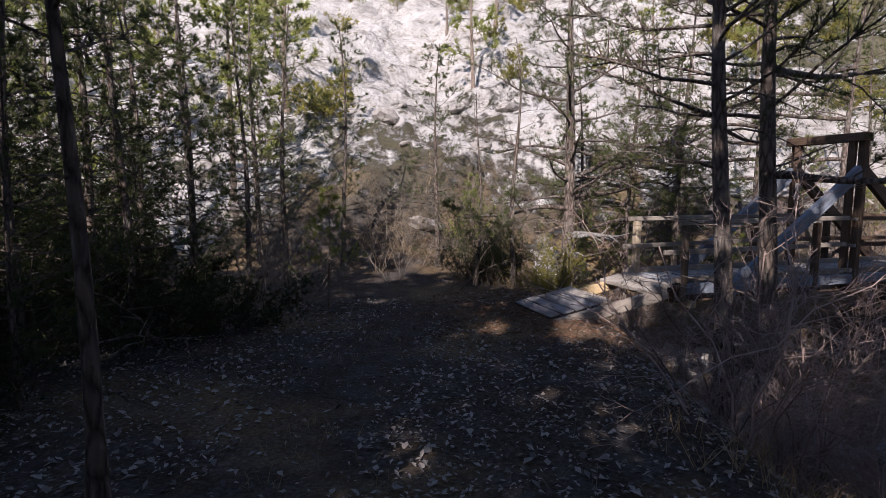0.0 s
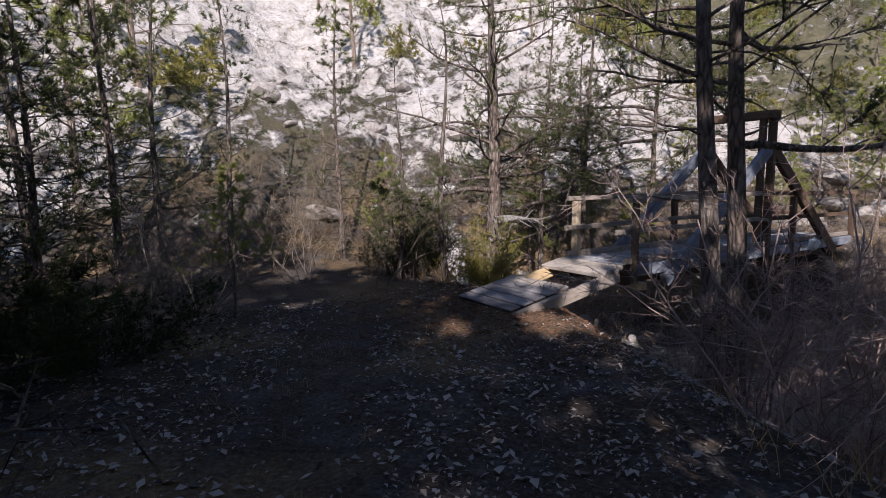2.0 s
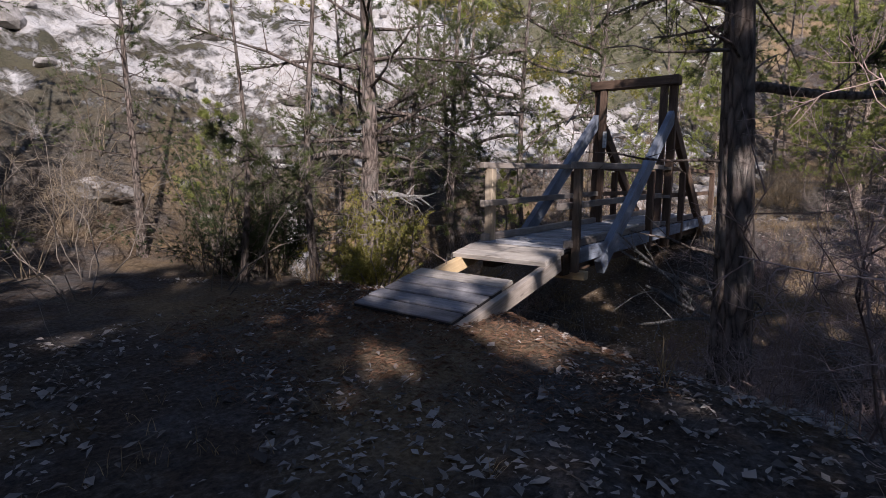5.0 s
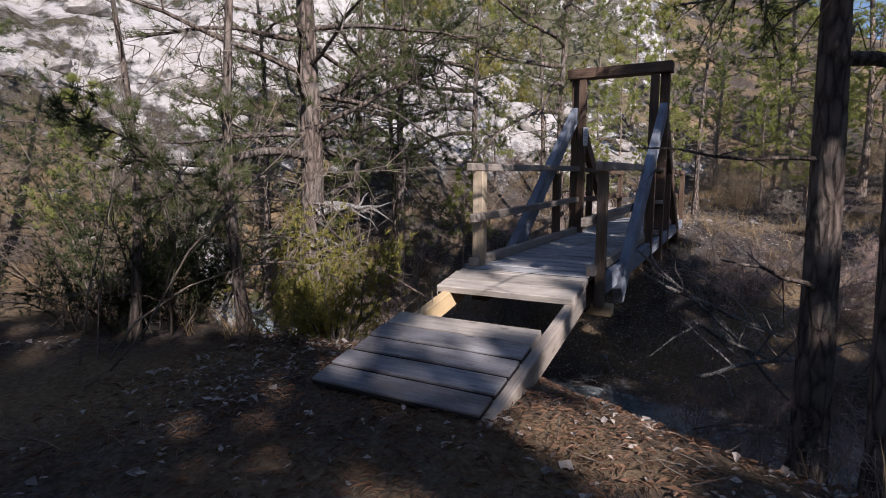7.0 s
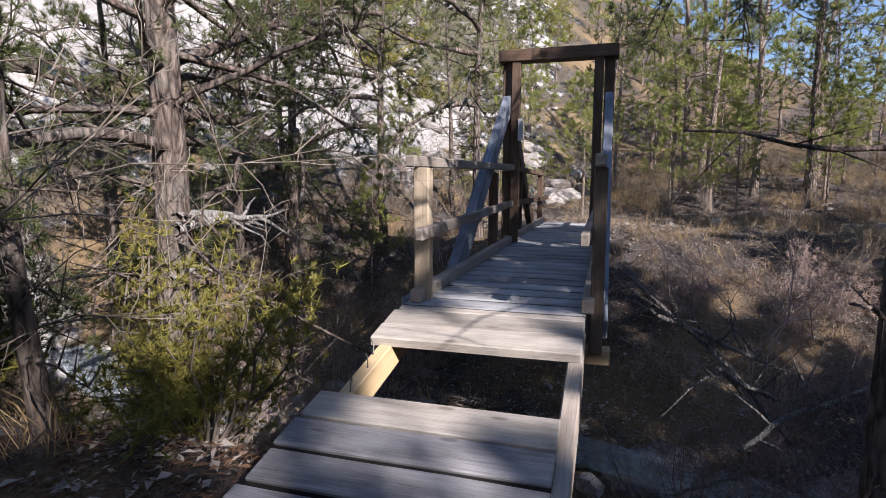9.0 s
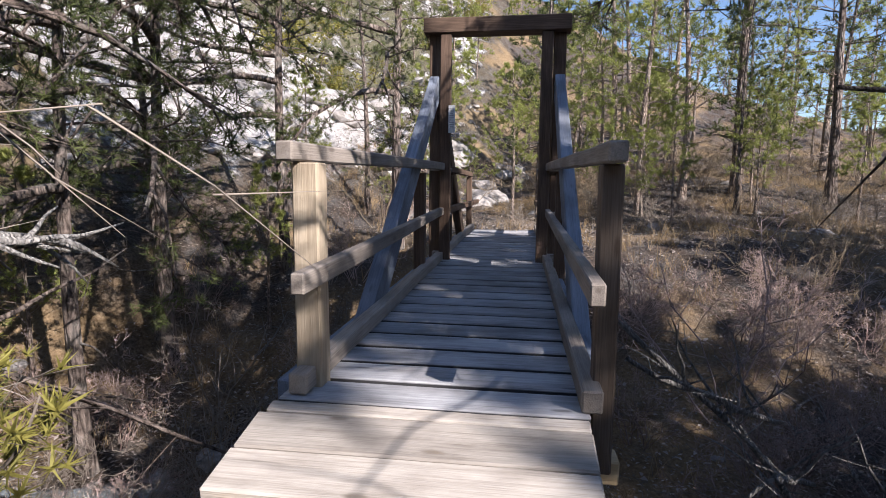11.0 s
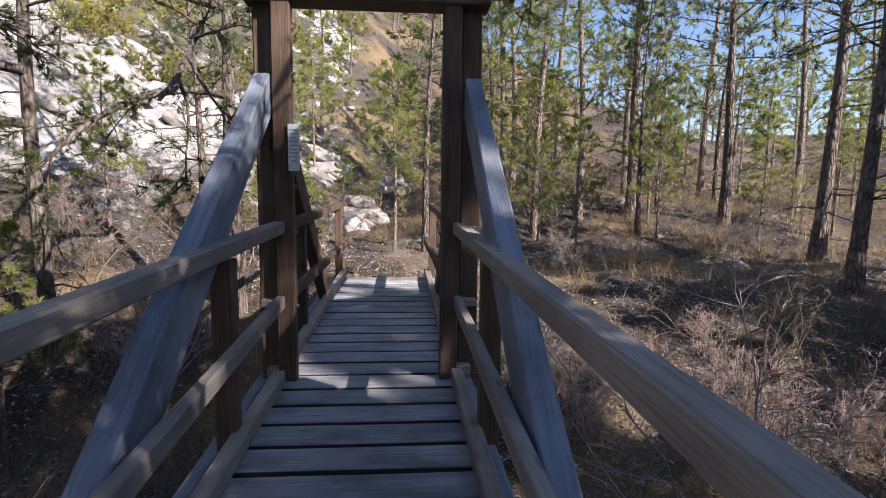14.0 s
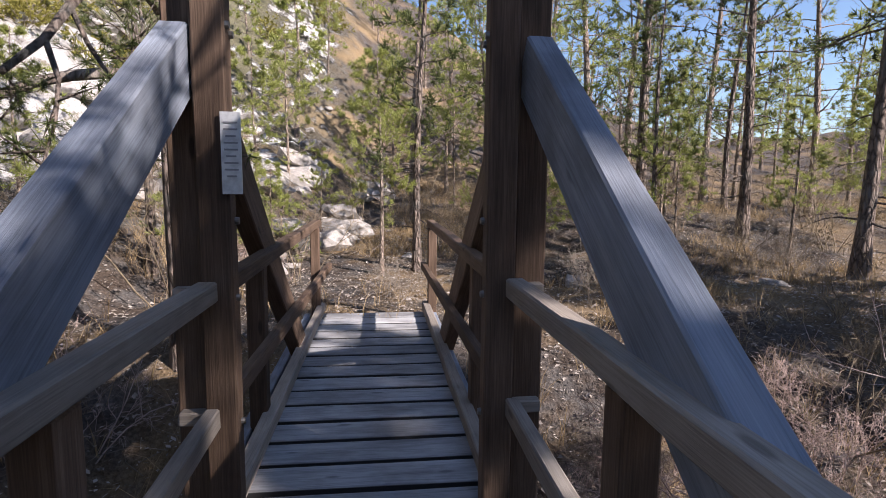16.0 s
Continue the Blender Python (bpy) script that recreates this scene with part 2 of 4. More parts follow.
def thing(name, label, category, group="", at=(0, 0, 0)):
    ob = new(name)
    ob.location = at
    return tagged(ob, label, category, group)


def pieces(verts, faces, name="piece", smooth=False):
    me = bpy.data.meshes.new(name)
    me.from_pydata(verts, [], faces)
    if smooth:
        me.polygons.foreach_set("use_smooth", [True] * len(me.polygons))
    me.update()
    return me


timbers = {}


def timber_mesh(length, w, h, seed=0, rough=0.004):
    """A sawn timber, its length along x, bevelled and slightly out of true."""
    key = (round(length, 3), round(w, 3), round(h, 3), seed)
    if key in timbers:
        return timbers[key]
    bm = bmesh.new()
    bmesh.ops.create_cube(bm, size=1)
    cuts = max(1, int(length / 0.35))
    bmesh.ops.scale(bm, vec=(length, w, h), verts=bm.verts)
    bmesh.ops.bevel(bm, geom=list(bm.edges), offset=min(0.007, w * 0.12, h * 0.12), segments=1, affect="EDGES")
    long_edges = [e for e in bm.edges if abs(e.verts[0].co.x - e.verts[1].co.x) > length * 0.5]
    if cuts > 1:
        bmesh.ops.subdivide_edges(bm, edges=long_edges, cuts=cuts - 1, use_grid_fill=True)
    for v in bm.verts:
        q = v.co * 3 + Vector((seed * 3.1, length, w * 9))
        v.co += Vector((rough * noise.noise(q * 3), rough * noise.noise(q + Vector((9, 0, 0))), rough * noise.noise(q + Vector((0, 9, 0)))))
    me = bpy.data.meshes.new("timber")
    bm.to_mesh(me)
    bm.free()
    timbers[key] = me
    return me


def timber(name, a, b, w, h, mat, parent, label="", seed=0, up=(0, 0, 1)):
    """A timber from a to b (centre line), w wide across and h deep towards up."""
    a, b = Vector(a), Vector(b)
    me = timber_mesh((b - a).length, w, h, seed).copy()
    me.materials.clear()
    me.materials.append(mat)
    ob = new(name, me)
    x = (b - a).normalized()
    y = Vector(up).cross(x).normalized()
    z = x.cross(y)
    m = Matrix((x, y, z)).transposed().to_4x4()
    m.translation = (a + b) / 2
    ob.parent = parent
    ob.matrix_local = Matrix.Translation(-parent.location) @ m if parent else m
    if label:
        tagged(ob, label)
    return ob


class Geo:
    """Vertices and faces gathered for one mesh."""

    def __init__(self):
        self.v, self.f = [], []

    def tube(self, pts, radii, sides=5):
        pts = [Vector(p) for p in pts]
        base = len(self.v)
        ref = Vector((0.3, 0.9, 0.2))
        for i, (p, r) in enumerate(zip(pts, radii)):
            d = (pts[min(i + 1, len(pts) - 1)] - pts[max(i - 1, 0)]).normalized()
            s = d.cross(ref)
            if s.length < 0.05:
                s = d.cross(Vector((1, 0, 0)))
            s.normalize()
            t = d.cross(s)
            for k in range(sides):
                a = 2 * math.pi * k / sides
                self.v.append(tuple(p + r * (math.cos(a) * s + math.sin(a) * t)))
        for i in range(len(pts) - 1):
            for k in range(sides):
                k2 = (k + 1) % sides
                o = base + i * sides
                self.f.append((o + k, o + k2, o + sides + k2, o + sides + k))
        self.f.append(tuple(base + (len(pts) - 1) * sides + k for k in range(sides)))

    def spike(self, p, q, r):
        """A slim three-sided cone from p to q."""
        p, q = Vector(p), Vector(q)
        d = (q - p).normalized()
        s = d.cross(Vector((0.3, 0.9, 0.2)))
        s = s.normalized() if s.length > 0.05 else Vector((1, 0, 0))
        t = d.cross(s)
        o = len(self.v)
        self.v += [tuple(p + r * s), tuple(p - 0.5 * r * s + 0.87 * r * t), tuple(p - 0.5 * r * s - 0.87 * r * t), tuple(q)]
        self.f += [(o, o + 1, o + 3), (o + 1, o + 2, o + 3), (o + 2, o, o + 3)]

    def mesh(self, name, smooth=True):
        return pieces(self.v, self.f, name, smooth)


def needles(points, dirs, rng, count, length, width, name="crown"):
    """Needle tufts: from each point count slim blades fan out round dir."""
    p = np.repeat(np.array(points, float), count, 0)
    d = np.repeat(np.array(dirs, float), count, 0)
    q = d * 0.55 + rng.normal(0, 0.62, p.shape)
    q /= np.linalg.norm(q, axis=1, keepdims=True) + 1e-9
    ln = length * rng.uniform(0.6, 1.2, (len(p), 1))
    side = np.cross(q, rng.normal(0, 1, p.shape))
    side /= np.linalg.norm(side, axis=1, keepdims=True) + 1e-9
    w = width * rng.uniform(0.7, 1.3, (len(p), 1))
    v = np.stack([p - q * ln * 0.12 + side * w * 0.5, p - q * ln * 0.12 - side * w * 0.5, p + q * ln], 1).reshape(-1, 3)
    me = bpy.data.meshes.new(name)
    k = len(p)
    me.vertices.add(3 * k)
    me.vertices.foreach_set("co", v.ravel())
    me.loops.add(3 * k)
    me.loops.foreach_set("vertex_index", np.arange(3 * k, dtype=np.int32))
    me.polygons.add(k)
    me.polygons.foreach_set("loop_start", np.arange(0, 3 * k, 3, dtype=np.int32))
    me.polygons.foreach_set("loop_total", np.full(k, 3, dtype=np.int32))
    me.update(calc_edges=True)
    return me


def rand_unit(r):
    v = Vector((r.gauss(0, 1), r.gauss(0, 1), r.gauss(0, 1)))
    return v.normalized()


def limb_points(r, start, direction, length, droop, steps=6, wander=0.25):
    pts, p, d = [Vector(start)], Vector(start), Vector(direction).normalized()
    for _ in range(steps):
        d = (d + rand_unit(r) * wander + Vector((0, 0, droop))).normalized()
        p = p + d * (length / steps)
        pts.append(p.copy())
    return pts


def pine_meshes(seed, height, radius, crown_from=0.35, reach=1.6, limbs=34, twigs=7, tufts=5, count=9, length=0.11, width=0.012,
                lean=(0.0, 0.0), bare=6, top=0.25, bend=0.12, extra=()):
    """Trunk (with limbs) and crown meshes of a pine at the origin. extra: (height, (dx, dy, dz), length, droop) limbs."""
    r, rng, g = random.Random(seed), np.random.default_rng(seed), Geo()
    n = 12
    ph = r.uniform(0, 6)
    spine = []
    for i in range(n + 1):
        f = i / n
        spine.append(Vector((lean[0] * f * height + bend * math.sin(ph + 4 * f) * f, lean[1] * f * height + bend * math.cos(ph * 1.7 + 3.3 * f) * f, height * f)))
    rad = [radius * (1.35 if i == 0 else 1.0) * (1 - 0.86 * (i / n)) for i in range(n + 1)]
    g.tube([spine[0] - Vector((0, 0, 0.5))] + spine, [rad[0] * 1.1] + rad, 9)

    def on(f):
        i = min(int(f * n), n - 1)
        return spine[i].lerp(spine[i + 1], f * n - i), radius * (1 - 0.86 * f)

    tp, td = [], []

    def clothe(pts, size, dense):
        k = len(pts)
        for _ in range(int(twigs * dense)):
            j = (0.3 + 0.7 * r.random() ** 0.75) * (k - 1)
            i = min(int(j), k - 2)
            s = pts[i].lerp(pts[i + 1], j - i)
            along = (pts[i + 1] - pts[i]).normalized()
            d = (along * 0.7 + rand_unit(r) * 0.75 + Vector((0, 0, 0.25))).normalized()
            ln = size * r.uniform(0.16, 0.36)
            tw = [s, s + d * ln * 0.5 + rand_unit(r) * ln * 0.08, s + d * ln + Vector((0, 0, ln * 0.15))]
            g.spike(tw[0], tw[2], 0.005 + 0.003 * size)
            for q in range(tufts):
                a = 1.05 - 0.75 * r.random() ** 1.6
                c = tw[0].lerp(tw[2], a) + rand_unit(r) * ln * 0.09
                tp.append(c)
                td.append((d + Vector((0, 0, 0.35))).normalized())

    for i in range(limbs):
        f = crown_from + (1 - crown_from) * ((i + r.random()) / limbs) ** 0.9
        p, tr = on(min(f, 0.985))
        a = i * 2.4 + r.uniform(-0.5, 0.5)
        size = reach * (top + (1 - top) * (1 - (f - crown_from) / (1 - crown_from))) * r.uniform(0.6, 1.15)
        d = Vector((math.cos(a), math.sin(a), r.uniform(-0.05, 0.45)))
        pts = limb_points(r, p, d, size, r.uniform(-0.06, 0.08), 5, 0.2)
        b = max(0.008, tr * 0.33)
        g.tube(pts, [b * (1 - 0.75 * k / 5) for k in range(6)], 4 if count > 10 else 3)
        clothe(pts, size, 1.0)
    for h, d, size, droop in extra:
        p, tr = on(h / height)
        pts = limb_points(r, p, d, size, droop, 9, 0.16)
        g.tube(pts, [0.05 * (1 - 0.8 * k / 9) + 0.004 for k in range(10)], 5)
        for k in range(3, 9):
            sub = limb_points(r, pts[k], (pts[k + 1] - pts[k]).normalized() + rand_unit(r) * 0.7, size * 0.32, -0.05, 4, 0.25)
            g.tube(sub, [0.014, 0.011, 0.008, 0.006, 0.004], 4)
            clothe(sub, size * 0.36, 1.7)
    for i in range(bare):
        f = r.uniform(0.08, crown_from + 0.1)
        p, tr = on(f)
        a = r.uniform(0, 6.28)
        pts = limb_points(r, p, (math.cos(a), math.sin(a), r.uniform(-0.2, 0.3)), reach * r.uniform(0.3, 0.8), -0.05, 5, 0.3)
        g.tube(pts, [max(0.006, tr * 0.18) * (1 - 0.75 * k / 5) for k in range(6)], 4)
        for _ in range(3):
            q = r.choice(pts[2:5])
            g.spike(q, q + rand_unit(r) * reach * 0.25, 0.006)
    return g.mesh("trunk"), needles(tp, td, rng, count, length, width)


def plant_tree(name, meshes, mats, label, category, group, at, turn=0.0, scale=1.0):
    ob = new(name)
    tagged(ob, label, category, group)
    for nm, me, mat in zip(("trunk", "crown"), meshes, mats):
        child = new(nm, me)
        if not me.materials:
            me.materials.append(mat)
        child.material_slots[0].link = "OBJECT"
        child.material_slots[0].material = mat
        child.parent = ob
    ob.matrix_basis = pose(*at, 0, 0, turn) @ Matrix.Scale(scale, 4)
    return ob


def shrub_mesh(seed, height, stems=7, spread=0.5, levels=3, kids=5, thick=0.012):
    """A leafless shrub: stems that fork into fine twigs."""
    r, g, fine = random.Random(seed), Geo(), Geo()

    def grow(p, d, ln, rad, lev):
        if lev == 0:
            e = p + d.normalized() * ln
            fine.tube([p, p.lerp(e, 0.5) + rand_unit(r) * ln * 0.09, e], [rad, rad * 0.7, rad * 0.25], 3)
            if r.random() < 0.35:
                fine.spike(p.lerp(e, 0.5), p.lerp(e, 0.5) + (d + rand_unit(r) * 0.8) * ln * 0.45, rad * 0.7)
            return
        steps = 4 if lev == levels else 3
        pts = limb_points(r, p, d, ln, 0.03, steps, 0.42)
        (g if lev >= levels - 1 else fine).tube(pts, [rad * (1 - 0.6 * k / steps) for k in range(steps + 1)], 4 if lev == levels else 3)
        if lev == 0:
            return
        for _ in range(kids):
            j = r.uniform(0.35, 1.0) * steps
            i = min(int(j), steps - 1)
            s = pts[i].lerp(pts[i + 1], j - i)
            dd = ((pts[i + 1] - pts[i]).normalized() * 0.9 + rand_unit(r) * 0.95 + Vector((0, 0, 0.08))).normalized()
            grow(s, dd, ln * r.uniform(0.2, 0.58), max(rad * 0.5, 0.0022), lev - 1)

    for _ in range(stems):
        a = r.uniform(0, 6.28)
        k = r.uniform(0.1, 1) * spread
        grow(Vector((0.08 * math.cos(a), 0.08 * math.sin(a), -0.1)), Vector((math.cos(a) * k, math.sin(a) * k, 1)), height * r.uniform(0.5, 0.85), thick * r.uniform(0.6, 1.2), levels)
    return g.mesh("stem"), fine.mesh("twig")


def plant_shrub(name, meshes, mat, label, category, group, at, turn=0.0, scale=1.0):
    ob = new(name)
    tagged(ob, label, category, group)
    for nm, me in zip(("stem", "twig"), meshes):
        child = new(nm, me)
        if not me.materials:
            me.materials.append(mat)
        child.material_slots[0].link = "OBJECT"
        child.material_slots[0].material = mat
        if nm == "twig":
            tagged(child, kind="stuff")
        child.parent = ob
    ob.matrix_basis = pose(*at, 0, 0, turn) @ Matrix.Scale(scale, 4)
    return ob


# ---------- ground ----------
def smooth(a, b, x):
    t = min(1.0, max(0.0, (x - a) / (b - a)))
    return t * t * (3 - 2 * t)


def fbm(x, y, z=0.0, octaves=5):
    s, a = 0.0, 0.5
    for _ in range(octaves):
        s += a * noise.noise((x, y, z))
        x, y, a = x * 2.03, y * 2.03, a * 0.5
    return s


def near_edge(y):
    return 5.15 - 0.42 * max(0.0, 6.8 - y) - 0.02 * max(0, y - 8)


def far_edge(y):
    return 14.2 + 0.12 * (7 - y)


def ground(x, y):
    # path bank before the bridge
    bank = -0.46 + 0.62 * smooth(5.2, -1.0, y) * smooth(4.0, 0.0, x) + 0.05 * max(0, -y - 1)
    bank += 0.10 * smooth(1.2, -4.0, x) * smooth(3, 8, y)
    beyond = -0.10 + 0.095 * min(22.0, max(0.0, x - 17)) + 0.35 * smooth(16, 20, x) * smooth(7, 1, y)
    k = smooth(7.0, 12.0, x)
    base = bank * (1 - k) + beyond * k
    e1, e2 = near_edge(y), far_edge(y)
    u = (x - e1) / (e2 - e1)
    if 0 < u < 1:
        s = min(1.0, smooth(0.0, 0.23, u)) * smooth(1.0, 0.55, u)
        base -= 1.55 * s * smooth(16, 11, y) * smooth(-25, -6, y)
    # limestone slope to the north, with a spur that falls away eastward
    toe = max(6.9, 12.6 - 0.35 * max(0.0, x - 8)) + 0.9 * fbm(x * 0.12, 3.0) + 3.0 * smooth(3, -6, x)
    d = y - toe
    if d > 0:
        crest = 34 - 22 * smooth(20, 62, x)
        rise = crest * (1 - math.exp(-d * 0.70 / crest))
        w = min(1.0, d / 6)
        ledge = 3.4 * w * fbm(x * 0.15, y * 0.15, 7.0, 6) + 1.6 * w * abs(fbm(x * 0.42, y * 0.42, 2.0, 5))
        ledge += 0.55 * w * abs(fbm(x * 1.1, y * 1.1, 4.0, 4)) + 0.5 * w * abs(fbm(x * 0.25 + y * 0.2, y * 1.2, 9.0, 3))
        step = 1.5 + 0.5 * fbm(x * 0.2, y * 0.05, 8.0, 2)
        q = (rise + ledge) / step
        terr = step * (math.floor(q) + smooth(0.25, 0.95, q - math.floor(q)))
        base += (rise + ledge) * (1 - 0.6 * w) + terr * 0.6 * w
    # hills that close the valley
    r = math.hypot(x - 10, y - 5)
    if x > 30:
        base += 2.5 * fbm(x * 0.05, y * 0.05) * smooth(30, 45, x)
    if x > 24:
        base += 0.46 * (x - 24) * (0.14 + 0.86 * smooth(-16, 9, y)) * smooth(24, 36, x) * min(1, 60 / (x + 1))
    if r > 90:
        base += 0.07 * (r - 90) * (0.7 + 0.8 * fbm(x * 0.006, y * 0.006, 4.0)) * smooth(900, 300, r)
    if y < -14:
        base += 0.35 * (-14 - y) * smooth(-14, -22, y) * smooth(60, 20, abs(x)) * smooth(-70, -30, y)
    base += 0.7 * fbm(x * 0.3, y * 0.3, 14.0, 3) * smooth(13.5, 16, x) * smooth(6.2, 4.5, y)
    rough = 0.05 * fbm(x * 1.3, y * 1.3, 1.0) + 0.025 * fbm(x * 5, y * 5, 5.0, 3)
    path = math.exp(-((x - (0.4 + 0.14 * max(0, y - 2) ** 1.6)) / 0.55) ** 2) * smooth(7.5, 5, y)
    return base + rough * (1 - 0.6 * path) - 0.04 * path


def graded(lo, fine_lo, fine_hi, hi, step, grow):
    a = list(np.arange(fine_lo, fine_hi + 1e-6, step))
    s, x = step, fine_hi
    while x < hi:
        s *= grow
        x += s
        a.append(x)
    s, x = step, fine_lo
    while x > lo:
        s *= grow
        x -= s
        a.insert(0, x)
    return a


XS = graded(-1500, -5, 24, 1800, 0.22, 1.05)
YS = graded(-1500, -2, 26, 1800, 0.22, 1.05)
gv = [(x, y, ground(x, y)) for y in YS for x in XS]
nx = len(XS)
gf = [(j * nx + i, j * nx + i + 1, (j + 1) * nx + i + 1, (j + 1) * nx + i) for j in range(len(YS) - 1) for i in range(nx - 1)]
gm = pieces(gv, gf, "ground", True)
rockiness = gm.attributes.new("rockiness", "FLOAT", "POINT")
upland = gm.attributes.new("upland", "FLOAT", "POINT")
rk, up = [], []
for x, y, z in gv:
    toe = max(6.9, 12.6 - 0.35 * max(0.0, x - 8))
    a = smooth(toe - 1.0, toe + 4, y) * (1 - 0.4 * smooth(15, 36, x)) * smooth(700, 60, math.hypot(x, y))
    a *= 0.36 + 0.75 * (0.5 + fbm(x * 0.09 + 3, y * 0.09, 2.0, 3))
    e1, e2 = near_edge(y), far_edge(y)
    u = (x - e1) / (e2 - e1)
    stream = 0.55 * math.exp(-((u - 0.38) / 0.10) ** 2) if 0 < u < 1 and y < 14 else 0.0
    washed = 0.52 * math.exp(-((x - 5.95) / 0.75) ** 2 - ((y - 5.35) / 0.75) ** 2)
    rk.append(max(a, stream, washed))
    up.append(max(smooth(toe, toe + 6, y), smooth(40, 90, math.hypot(x - 10, y - 5))))
rockiness.data.foreach_set("value", rk)
upland.data.foreach_set("value", up)
gm.materials.append(EARTH)
tagged(new("ground", gm), "leaf-littered earth bank, stream gully and pale limestone slope", "ground", kind="structure")


def on_ground(x, y, dz=0.0):
    return (x, y, ground(x, y) + dz)


# ---------- the footbridge ----------
YL, YR = 7.90, 6.74          # deck edges
X0, X1, XP = 6.58, 14.10, 10.28
bridge = thing("footbridge", "weathered timber footbridge with king-post frames over a stream gully", "footbridge")

for y in (7.78, 6.86):
    timber("stringer", (6.62, y, -0.20), (14.3, y, -0.20), 0.16, 0.24, DARKWOOD, bridge, "dark brown main beam under the deck", seed=3)
for y, s in ((7.965, 5), (6.675, 6)):
    timber("side_beam", (6.75, y, -0.09), (13.95, y, -0.09), 0.07, 0.17, GREYWOOD, bridge, "grey weathered edge beam", seed=s)
PITCH = 0.239
k = 0
x = X0 - 0.045 + PITCH / 2
while x < X1 - 0.06:
    rr = random.Random(k)
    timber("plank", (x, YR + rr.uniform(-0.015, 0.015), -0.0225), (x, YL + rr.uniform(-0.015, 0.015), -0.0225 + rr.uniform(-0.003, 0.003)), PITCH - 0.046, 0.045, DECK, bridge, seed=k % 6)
    x += PITCH
    k += 1
for y, s in ((7.835, 1), (6.745, 2)):
    timber("kerb", (6.58, y, 0.045), (XP - 0.07, y, 0.045), 0.075, 0.085, RAILWOOD, bridge, "square kerb timber along the deck edge", seed=s)
    timber("kerb", (XP + 0.07, y, 0.045), (14.05, y, 0.045), 0.075, 0.085, RAILWOOD, bridge, "square kerb timber along the deck edge", seed=s + 2)
for side, out, yr, ym, yi, yo in (("l", 1, 7.872, 7.752, 7.79, 7.89), ("r", -1, 6.694, 6.766, 6.795, 6.68)):
    pm = NEWWOOD if side == "l" else SHADEPOST
    yp, pw = (7.83, 0.105) if side == "l" else (6.692, 0.082)
    timber("post", (6.728, yp, -0.28), (6.728, yp, 0.885), pw, pw, pm, bridge, "pale square end post of the handrail" if side == "l" else "brown square end post of the handrail", seed=4, up=(1, 0, 0))
    timber("post", (13.95, yr + 0.01 * out, -0.28), (13.95, yr + 0.01 * out, 0.885), 0.09, 0.09, DARKWOOD, bridge, "dark brown rail post", seed=5, up=(1, 0, 0))
    for xm in (9.43, 11.32):
        timber("post", (xm, 7.895 if side == "l" else 6.672, -0.30), (xm, 7.895 if side == "l" else 6.672, 0.885), 0.095, 0.10, DARKWOOD, bridge, "dark brown rail post", seed=6, up=(1, 0, 0))
    for name, z, hh in (("handrail", 0.922, 0.072), ("midrail", 0.468, 0.075)):
        yy = yr if name == "handrail" else ym
        ww = 0.068 if name == "handrail" else 0.05
        ye = 7.82 if side == "l" else 6.745
        timber(name, (6.59 if name == "handrail" else 6.40, yy, z), (XP - 0.045, ye, z + 0.04), ww, hh, RAILWOOD, bridge, "weathered rail with pale worn end", seed=7)
        timber(name, (XP + 0.05, ye, z + 0.03), (14.1, yy, z), ww, hh, DARKWOOD, bridge, "dark weathered rail", seed=8)
        timber("spacer_block", (XP + 0.045, yi + 0.04 * out, z + 0.02), (XP + 0.045, yo + 0.06 * out, z + 0.02), 0.11, 0.05, RAILWOOD, bridge, "short timber block between the posts", seed=9)
    timber("spacer_block", (XP + 0.03, yi + 0.04 * out, 0.05), (XP + 0.03, yo + 0.03 * out, 0.05), 0.13, 0.07, RAILWOOD, bridge, "short timber block between the posts", seed=9)
    timber("portal_post", (XP, yi, -0.28), (XP, yi, 2.262), 0.11, 0.085, DARKWOOD, bridge, "tall brown inner portal post with bolts", seed=10, up=(1, 0, 0))
    timber("king_post", (XP + 0.085, yo + 0.012 * out, -0.35), (XP + 0.085, yo + 0.012 * out, 2.262), 0.12, 0.10, DARKWOOD, bridge, "tall brown king post", seed=11, up=(1, 0, 0))
    timber("brace", (7.40, yo + 0.02 * out, -0.31), (XP + 0.04, yo + 0.012 * out, 1.775), 0.095, 0.205, GREYWOOD, bridge, "grey weathered diagonal brace", seed=12)
    timber("brace", (13.16, yo, -0.31), (XP + 0.13, yo, 1.775), 0.095, 0.205, DARKWOOD, bridge, "brown diagonal brace on the far side", seed=13)
    for z, dx in ((1.85, -0.02), (1.83, 0.025), (2.12, 0.01), (0.93, 0.0), (0.47, 0.01), (1.2, 0.02)):
        bm = bmesh.new()
        bmesh.ops.create_cone(bm, cap_ends=True, segments=10, radius1=0.015, radius2=0.012, depth=0.02)
        bo = part("bolt", bm, STEEL, bridge, "rusted bolt head")
        bo.matrix_local = pose(XP + dx, yi - out * 0.058, z, 90 * out, 0, 0)
timber("portal_beam", (XP + 0.04, 6.57, 2.335), (XP + 0.04, 8.01, 2.335), 0.21, 0.145, DARKWOOD, bridge, "dark portal cross beam", seed=14)

# ramp up to the deck with missing boards
rampo = thing("ramp", "sloping plank ramp with two boards missing and one bright new joist", "ramp")
RA, RB = Vector((4.50, 0, -0.40)), Vector((6.58, 0, -0.01))
rd = (RB - RA).normalized()
rn = Vector((-rd.z, 0, rd.x))


def on_ramp(s, y, dn=0.0):
    p = RA + rd * s + rn * dn
    return (p.x, y, p.z)


